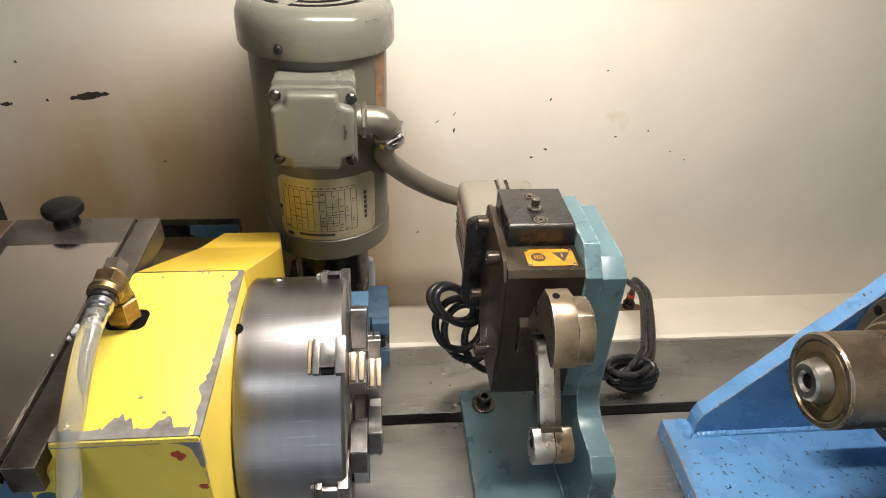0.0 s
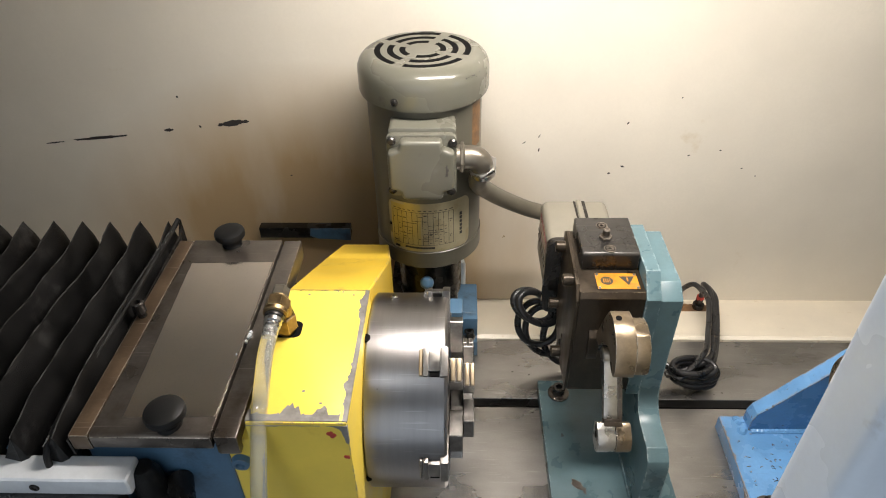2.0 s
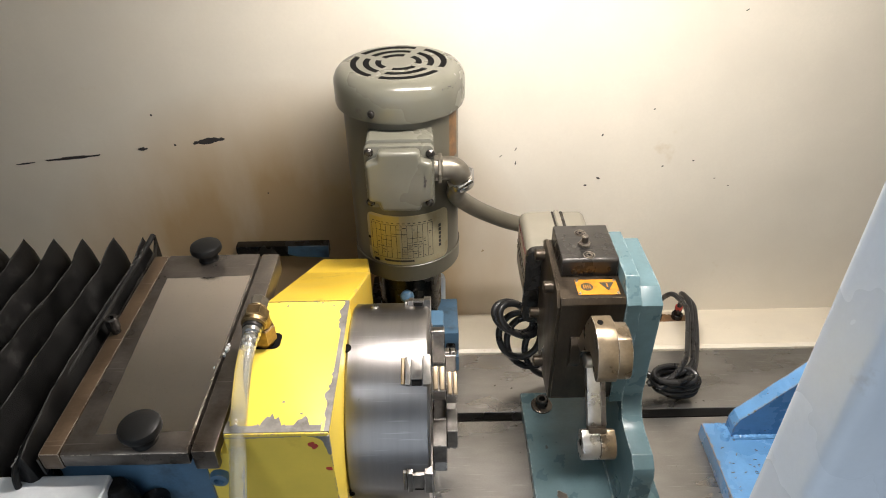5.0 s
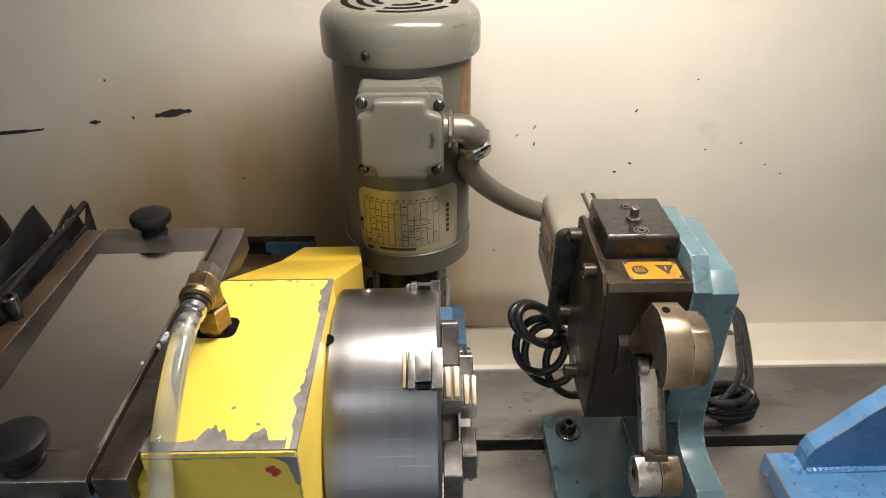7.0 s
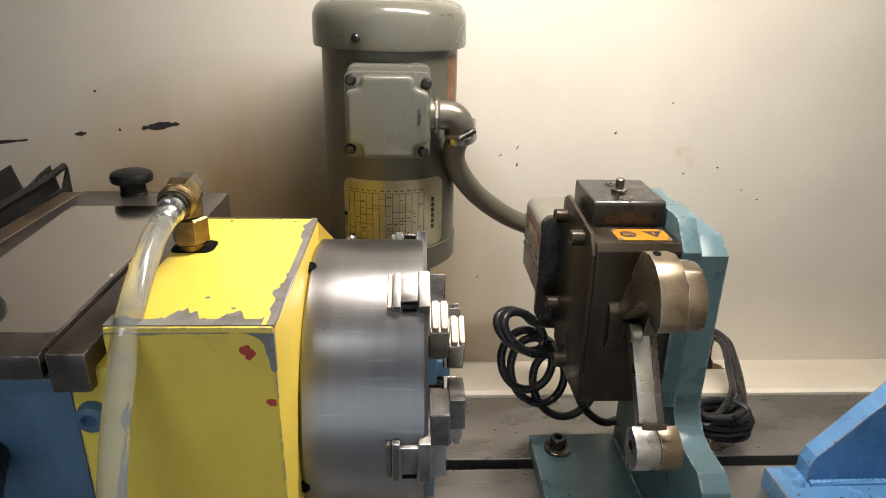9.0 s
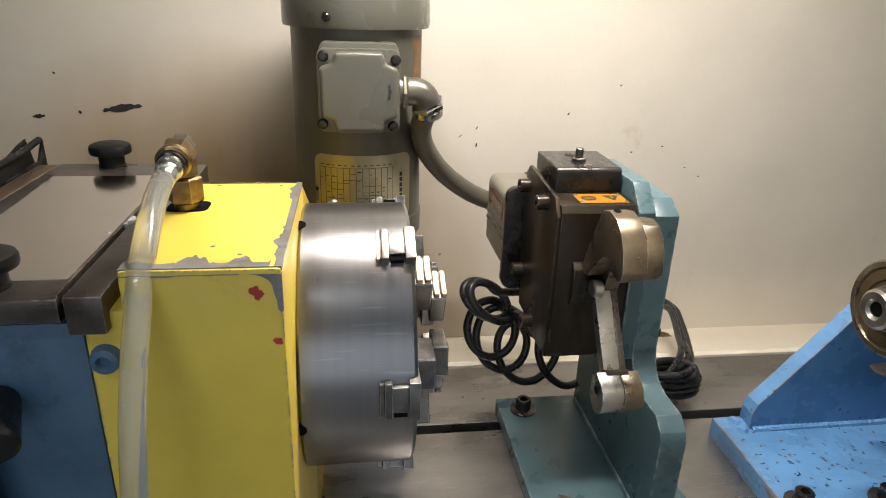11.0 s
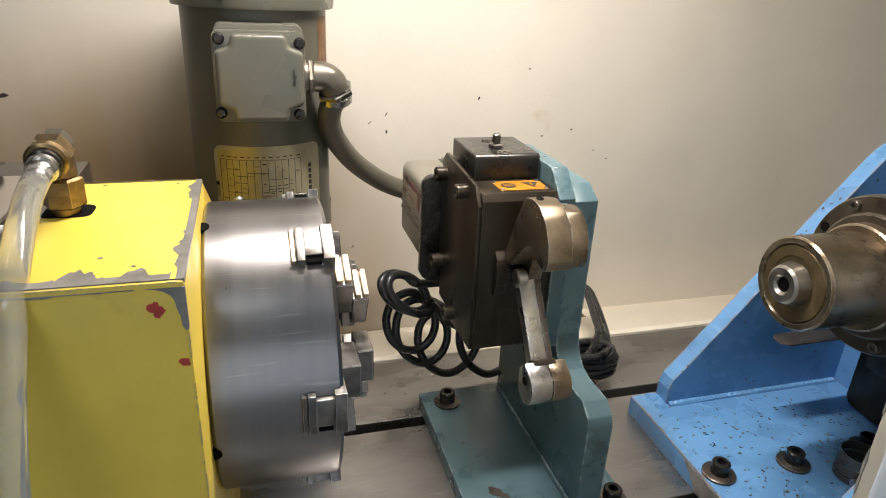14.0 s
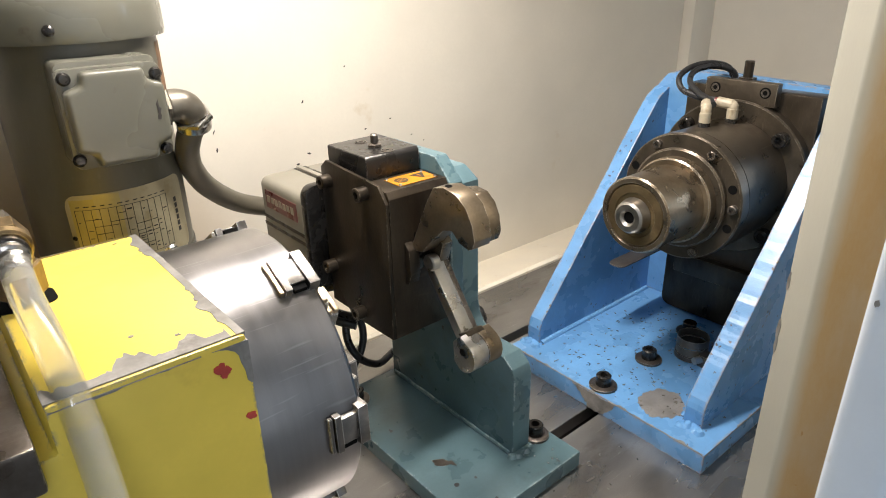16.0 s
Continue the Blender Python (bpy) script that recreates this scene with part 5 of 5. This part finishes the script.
for y0, y1, seed in ((0.9335, 0.9540, 1.5), (0.7005, 0.7220, 8.5)):
    part("web", prism([(0.5420, BT), (0.5420, 0.0440), (0.5440, 0.0500)] + sawn((0.5465, 0.0560), (0.7580, 0.3110), 66, seed, 0.0005) + [(0.7680, 0.3200), (0.7860, 0.3290), (0.8050, 0.3290), (0.8050, BT)], "y", y0, y1, 0.0010), "blue", bracket, "", False)
    part("weld_blob", joined(*[moved(lathe([(0, 0.0035), (0.0035, 0.0030), (0.0055, 0.0012), (0.0066, 0)], (0, 0, 0), (0, 0, 1), 14), Matrix.Translation((0.5405 - 0.0035 * abs(k - 2), y0 - 0.002 + 0.0052 * k, BT - 0.0002)) @ Matrix.Diagonal((1.0 + 0.3 * (k % 2), 0.9, 1.0 + 0.4 * (k % 3 == 0), 1))) for k in range(5)]), "weld", bracket, "glossy painted weld drops")
part("back_plate", prism([(0.6950, BT), (0.9540, BT), (0.9540, 0.3290), (0.9390, 0.3470), (0.9140, 0.3550), (0.6950, 0.3490)], "x", 0.7880, 0.8120, 0.002), "blue", bracket)
for wy, sgn in ((0.9328, -1), (0.7226, 1)):
    part("weld_bead", tube([(0.546 + 0.0031 * k, wy + sgn * 0.0008, BT - 0.0004 + 0.0009 * (k % 2)) for k in range(78)], 0.0042, 8, 2), "weld", bracket)
part("bare_notch", prism(ragged([(0.786, 0.0238), (0.790, 0.016), (0.795, 0.010), (0.802, 0.003), (0.812, 0.001), (0.824, 0.001), (0.828, 0.008), (0.834, 0.014), (0.842, 0.0195), (0.850, 0.0238)], 0.0012, 0.0025), "x", 0.5070, 0.5079, 0.0), "primer", bracket, "bare rusty notch over the slot", False)
random.seed(4)
part("bare_patch", prism(ragged([(0.534, 0.733), (0.548, 0.727), (0.566, 0.735), (0.580, 0.752), (0.573, 0.772), (0.556, 0.778), (0.535, 0.776), (0.524, 0.764), (0.520, 0.748)], 0.0019, 0.0025), "z", BT - 0.002, BT + 0.0003), "bareplate", bracket, "bare worn patch in the paint")
part("bare_edge", prism([(0.5054, 0.6785)] + [(0.5052 + 0.0213 * (u - 0.6765) + max(0.0004, v), u) for u, v in worn(0.6785, 0.9400, 0.0012, 0.0050, 3.3, 160)] + [(0.5110, 0.9400)], "z", BT - 0.002, BT + 0.0003), "primer", bracket, "bare metal along the plate's edge", False)
part("bare_edge", prism([(0.5070, 0.6765)] + worn(0.5070, 0.7600, 0.6765, 0.0040, 6.1, 160) + [(0.7600, 0.6765)], "z", BT - 0.002, BT + 0.0003), "primer", bracket, "bare metal along the plate's edge", False)
for bx, by, lab in ((0.5275, 0.8190, "black cap screw with an oily washer on the blue plate"), (0.6155, 0.8150, "black cap screw with an oily washer on the blue plate"), (0.7130, 0.8170, "black cap screw with an oily washer on the blue plate")):
    bolt(bx, by, BT, 0.0090, 0.0130, 0.0165, lab, "bracket bolts")
clamp = thing("hose_clamp", "loose steel hose clamp lying on the blue plate", "clamp", (0.664, 0.785, BT))
part("band", joined(*[lathe([(0.0185, z), (0.0195, z), (0.0195, z + 0.010), (0.0185, z + 0.010), (0.0185, z)], (0.664, 0.785, BT), (0.664, 0.785, 1), 40) for z in (0.008, 0.0195)], lathe([(0.0178, 0), (0.0205, 0), (0.0205, 0.006), (0.0178, 0.006), (0.0178, 0)], (0.664, 0.785, BT + 0.001), (0.664, 0.785, 1), 40)), "grime", clamp)
part("screw", rod((0.640, 0.768, BT + 0.010), (0.672, 0.757, BT + 0.010), 0.0045, 14), "steel", clamp)
part("saddle", box(0.648, 0.666, 0.756, 0.770, BT, BT + 0.016, 0.002), "grime", clamp)

# ---------------------------------------------------------------- grinding spindle on the bracket
SY, SZ = 0.813, 0.238
spin = thing("grinding_spindle", "oil-browned steel grinding spindle with a flanged body", "spindle", (0.64, SY, SZ))


def turned(name, profile, mat, label="", seg=72, parent=spin):
    return part(name, lathe([(r, x) for x, r in profile], (0, SY, SZ), (1, SY, SZ), seg), mat, parent, label)


NX = 0.5460
turned("nose", [(NX + 0.0025, 0.0345), (NX, 0.0360), (NX, 0.0405), (NX + 0.002, 0.0422), (0.6220, 0.0420), (0.6240, 0.0405), (0.6240, 0.020)], "tan", "tan steel spindle nose")
turned("nose_face", [(NX + 0.0020, 0.0), (NX + 0.0020, 0.0240), (NX + 0.0008, 0.0250), (NX + 0.0008, 0.0335), (NX + 0.0022, 0.0345), (NX + 0.0040, 0.0350)], "goldface")
turned("draw_ring", [(NX + 0.004, 0.0), (NX + 0.004, 0.0066), (NX - 0.0095, 0.0066), (NX - 0.0120, 0.0092), (NX - 0.012, 0.0148), (NX - 0.0100, 0.0172), (NX + 0.001, 0.0200)], "dullsteel", "pale drawbar sleeve")
turned("bore", [(NX - 0.0085, 0.0), (NX - 0.0085, 0.0064), (NX - 0.0080, 0.0065)], "void", "dark drawbar bore", 32)
turned("bearing_ring", [(0.6130, 0.036), (0.6130, 0.0475), (0.6145, 0.0492), (0.6265, 0.0492), (0.6265, 0.036)], "tan", "worn steel ring behind the nose")
turned("inner_collar", [(0.6260, 0.036), (0.6260, 0.0560), (0.6280, 0.0580), (0.6420, 0.0580), (0.6420, 0.0)], "barrel")
fl = turned("front_flange", [(0.6330, 0.050), (0.6330, 0.0725), (0.6350, 0.0740), (0.6500, 0.0740), (0.6520, 0.0725), (0.6520, 0.0)], "barrel", "oil-browned flange ring")
turned("barrel", [(0.6520, 0.0735), (0.7420, 0.0735), (0.7420, 0.0)], "barrel")
rear = turned("rear_flange", [(0.7400, 0.060), (0.7400, 0.0945), (0.7420, 0.0960), (0.7560, 0.0960), (0.7560, 0.0)], "barrel")
for deg, proud in ((23, 0), (60, 1), (121, 1), (159, 0), (178, 1), (199, 0), (245, 1), (300, 1), (338, 0)):
    a = radians(deg)
    y, z = SY + 0.0655 * math.cos(a), SZ + 0.0655 * math.sin(a)
    if proud:
        socket_screw("flange_screw", fl, (0.6330, y, z), (0.0, y, z), 0.0050, 0.0055, "grime")
    else:
        part("screw_hole", rod((0.6324, y, z), (0.6345, y, z), 0.0050, 20), "void", fl, "dark counterbored hole")
for a in (45, 135, 225, 315):
    y, z = SY + 0.0835 * math.cos(radians(a)), SZ + 0.0835 * math.sin(radians(a))
    socket_screw("flange_screw", rear, (0.7400, y, z), (0.0, y, z), 0.0085, 0.012, "black")
slide = thing("spindle_slide", "dark oily mounting plate behind the spindle", "plate", (0.77, SY, 0.2))
part("body", prism([(0.7300, BT + 0.003), (0.8760, BT + 0.003)] + arc(0.876, BT + 0.016, 0.013, -90, 0, 6)[1:] + [(0.8890, 0.3450), (0.7260, 0.3450), (0.7260, 0.060)], "x", 0.7565, 0.7875, 0.0025), "oiled", slide)
part("lower_step", box(0.7440, 0.7565, 0.7350, 0.8700, 0.090, 0.118, 0.002), "oiled", slide)
part("tongue", prism(rounded(0.6320, 0.7600, 0.8780, 0.9020, 0.010), "z", 0.1235, 0.1255, 0.0006), "grime", slide, "thin steel drip tongue")
part("stop_block", box(0.7440, 0.7565, 0.7715, 0.8585, 0.3295, 0.3560, 0.0012), "barrel", slide)
for y in (0.8455, 0.7845):
    part("counterbore", rod((0.7434, y, 0.3450), (0.7450, y, 0.3450), 0.0064, 24), "void", slide, "dark counterbored hole")
    part("screw_rim", lathe([(0.0028, 0), (0.0046, 0), (0.0048, 0.0004), (0.0028, 0.0004), (0.0028, 0)], (0.7434, y, 0.3450), (0, y, 0.3450), 20), "grime", slide)
part("stop_stud", joined(rod((0.765, 0.8180, 0.345), (0.765, 0.8180, 0.3765), 0.0055, 16, 0.0008), rod((0.765, 0.8180, 0.345), (0.765, 0.8180, 0.3570), 0.0100, 6)), "oiled", slide)
for fx, fy, tx, ty in ((0.6790, 0.8190, 0.50, 0.30), (0.7200, 0.8080, -0.06, 1.0)):
    air = thing("air_fitting", "white push-in elbow fitting on the spindle", "fitting", (fx, fy, SZ + 0.07), "air fittings")
    z0 = SZ + math.sqrt(0.0735 ** 2 - (fy - SY) ** 2) - 0.003
    part("thread", rod((fx, fy, z0), (fx, fy, z0 + 0.008), 0.0065, 6), "black", air)
    tip = Vector((tx, ty, 0.08)).normalized()
    bend = Vector((fx, fy, z0 + 0.0235))
    part("elbow", joined(rod((fx, fy, z0 + 0.007), (fx, fy, z0 + 0.020), 0.0064, 18, 0.0010), tube([(fx, fy, z0 + 0.016), (fx, fy, z0 + 0.0215), bend + tip * 0.0035], 0.0058, 14), rod(bend, bend + tip * 0.020, 0.0060, 18, 0.0012)), "ivory", air)
    part("release_ring", rod(bend + tip * 0.0195, bend + tip * 0.0225, 0.0048, 14), "maroon", air, "dull red release ring")
hosea = thing("air_hose", "thin black air hose curling to the spindle's fittings", "hose", (0.72, 0.86, 0.33))
part("line", tube([(0.7187, 0.8300, 0.3350), (0.7170, 0.8520, 0.3360), (0.7180, 0.8740, 0.3420), (0.7280, 0.8860, 0.3540), (0.7460, 0.8820, 0.3650), (0.7660, 0.8680, 0.3690), (0.7840, 0.8540, 0.3640), (0.7920, 0.8480, 0.3500)], 0.0036, 10), "rubber", hosea)
part("line", tube([(0.6900, 0.8170, 0.3350), (0.7040, 0.8300, 0.3370), (0.7150, 0.8520, 0.3420), (0.7260, 0.8700, 0.3520), (0.7440, 0.8740, 0.3620), (0.7660, 0.8620, 0.3660), (0.7840, 0.8480, 0.3600), (0.7920, 0.8430, 0.3460)], 0.0036, 10), "rubber", hosea)

# ---------------------------------------------------------------- bellows and its front rail
bel = thing("bellows_cover", "black folded way-cover bellows, coated cloth with painted grey sheen", "bellows", (-0.45, 0.82, 0.3))
pitch, x_end = 0.0325, -0.160
folds = 22
ys = [0.682, 0.686] + [0.692 + 0.0075 * i for i in range(36)] + [0.960, 0.968]
for f in range(folds):
    bm = bmesh.new()
    rows = []
    for k, (dx, h) in enumerate(((0.0, 0.300), (-0.0030, 0.314), (-0.0072, 0.335), (-0.0086, 0.3395), (-0.0104, 0.3375), (-0.0200, 0.320), (-0.0325, 0.300))):
        row = []
        for i, y in enumerate(ys):
            u = (y - 0.82) / 0.15
            z = h - 0.016 * max(0, -u) ** 4 + (0.008 * (h - 0.30) / 0.039 * min(1.0, max(0.0, (y - 0.915) / 0.045))) - (0.03 if i == 0 else 0.0) - (0.02 if i == len(ys) - 1 else 0)
            wob = 0.0030 * noise.noise((f * 3.1, y * 11.0, k * 0.10)) + 0.0018 * noise.noise((f * 5.3, y * 34.0, k * 0.3)) + 0.0007 * noise.noise((f * 8.3, y * 110.0, k * 0.8))
            row.append(bm.verts.new((x_end - pitch * f + dx + wob * (0.5 + (h - 0.30) * 14), y, z + 0.0022 * noise.noise((f * 1.7, y * 22.0, 3.0)))))
        rows.append(row)
    for a, b in zip(rows, rows[1:]):
        for i in range(len(ys) - 1):
            bm.faces.new((a[i], a[i + 1], b[i + 1], b[i]))
    crest = [v.co + Vector((0, 0, 0.0004)) for v in rows[3][1:-1]]
    fold = part("fold", bm, "bellows", bel)
    part("seam", tube(crest, 0.0006, 5, 2), "thread", fold, "grey stitched seam")
part("end_plate", prism([(0.690, 0.20), (0.690, 0.322), (0.955, 0.330), (0.968, 0.345), (0.968, 0.20)], "x", -0.1605, -0.1585, 0.0), "black", bel, "thin dark end plate")
part("end_binding", tube([(-0.1605, 0.966, 0.346), (-0.1630, 0.93, 0.341), (-0.1645, 0.88, 0.339), (-0.1655, 0.84, 0.3365), (-0.1690, 0.79, 0.334), (-0.1715, 0.75, 0.331), (-0.1735, 0.71, 0.326), (-0.1755, 0.684, 0.316), (-0.1760, 0.678, 0.292)], 0.0028, 10, 6), "bellows", bel, "black bound edge of the bellows")
random.seed(11)
for k in range(60):
    u = random.random()
    a = Vector((-0.1615 - 0.0145 * u, 0.958 - 0.275 * u, 0.3445 - 0.022 * u))
    d = Vector((random.uniform(-0.003, 0.002), random.uniform(-0.006, 0.006), random.uniform(0.0005, 0.0022)))
    part("frayed_thread", tube([a, a + d * 0.5 + Vector((0, 0, 0.0006)), a + d], 0.00035, 4, 2), "frayed", bel, "pale frayed thread", False)
part("under_box", box(-0.90, -0.162, 0.70, 0.955, 0.0, 0.297), "navy", bel, "blue slide under the folds")
rail = thing("front_rail", "pale aluminium rail with rounded end along the bellows", "rail", (-0.4, 0.65, 0.3))
part("bar", box(-1.0, -0.108, 0.6660, 0.6905, 0.283, 0.3035, 0.004, 3), "alum", rail)
part("bar_support", box(-1.0, -0.13, 0.675, 0.697, 0.0, 0.283, 0.002), "navy", rail)
socket_screw("set_screw", rail, (-0.185, 0.666, 0.2935), (-0.185, 0, 0.2935), 0.0040, 0.001)

part("skirt", prism([(0.6640, 0.0), (0.6615, 0.12), (0.6640, 0.20), (0.6600, 0.262), (0.6635, 0.283), (0.6748, 0.283), (0.6748, 0.0)], "x", -1.0, -0.120, 0.001), "rubber", rail, "black glossy sheet hanging under the rail")
part("skirt_end", lathe([(0, 0.16), (0.012, 0.16), (0.013, 0.18), (0.0125, 0.22), (0.014, 0.25), (0.012, 0.286), (0.008, 0.297), (0, 0.299)], (-0.104, 0.684, 0.0), (-0.104, 0.684, 1), 20), "bellows", rail, "black cloth rolled round the rail's end")
part("clamp_pin", rod((-0.0855, 0.697, 0.2650), (-0.0700, 0.660, 0.2620), 0.0110, 20, 0.002), "black", rail, "dark round clamp pin")
# ---------------------------------------------------------------- door jamb and sliding door at the front
setting("door_jamb", prism([(0.4050, 0.5880), (0.3690, 0.5850), (0.3535, 0.5650), (0.3535, 0.5200), (0.6400, 0.5200), (0.6400, 0.5880)], "z", -0.30, 1.1, 0.0016), "jamb", "cream folded sheet-metal door jamb with a rust-stained face", "jamb")
door = setting("door_1", box(0.2710, 0.980, 0.4895, 0.5180, -0.30, 1.1, 0.0060, 5), "door", "pale grey-blue painted sliding machine door, scuffed edge", "door")
part("door_scratch", prism([(0.2938, 0.4895), (0.3040, 0.4905), (0.3046, 0.4935), (0.2932, 0.4925)], "y", 0.4891, 0.4900), "scuff", door, "short dark scratch", False)
for y, z, r in ((0.512, 0.398, 0.0012), (0.5145, 0.376, 0.0010), (0.5135, 0.352, 0.0014)):
    part("chipped_spot", prism([(y + r * 0.7 * random.uniform(0.7, 1.2) * math.cos(a), z + r * random.uniform(0.7, 1.6) * math.sin(a)) for a in (2 * math.pi * i / 10 for i in range(10))], "x", 0.2706, 0.2720), "primer", door, "bare chip in the paint", False)
for u, z, r in ((0.0006, 0.268, 0.0036), (0.0010, 0.258, 0.0026), (0.0008, 0.303, 0.0024), (0.0012, 0.309, 0.0009)):
    m = Matrix(((-0.6126, 0.7904, 0, 0.3690), (-0.7904, -0.6126, 0, 0.5850), (0, 0, 1, 0), (0, 0, 0, 1)))
    part("chipped_spot", moved(prism([(u + r * 0.55 * random.uniform(0.7, 1.2) * math.cos(a), z + r * 2.2 * random.uniform(0.7, 1.3) * math.sin(a)) for a in (2 * math.pi * i / 12 for i in range(12))], "y", -0.0004, 0.0006), m), "primer", bpy.data.objects["door_jamb"], "bare chip in the paint", False)

# ---------------------------------------------------------------- loose swarf
random.seed(23)


def swarf(count, x0, x1, y0, y1, z, longest, width):
    """Short bent slivers of metal strewn flat over a plate."""
    bits = []
    for _ in range(count):
        a, n = random.uniform(0, math.pi), random.uniform(0.35, 1.0) * longest
        x, y, w = random.uniform(x0, x1), random.uniform(y0, y1), width * random.uniform(0.6, 1.2)
        m = Matrix.Translation((x, y, z)) @ Matrix.Rotation(a, 4, "Z")
        bend = random.uniform(-0.4, 0.4) * n
        bits.append(moved(prism([(-n / 2, -w / 2), (0, bend - w / 2), (n / 2, -w / 2), (n / 2, w / 2), (0, bend + w / 2), (-n / 2, w / 2)], "z", 0.0, 0.0007), m))
    return joined(*bits)


tagged(part("metal_swarf", swarf(210, 0.520, 0.740, 0.727, 0.930, BT + 0.0002, 0.0044, 0.0010), "grime", None, "", False), "dark oily steel slivers strewn over the blue plate", "swarf", kind="stuff")
tagged(part("metal_swarf", swarf(26, 0.300, 0.500, 0.640, 0.765, 0.0002, 0.0042, 0.0010), "steel", None, "", False), "bright steel slivers strewn over the machine table", "swarf", kind="stuff")
tagged(part("metal_swarf", swarf(9, 0.330, 0.415, 0.775, 0.830, 0.0192, 0.0036, 0.0012), "steel", None, "", False), "bright steel slivers on the teal base plate", "swarf", kind="stuff")
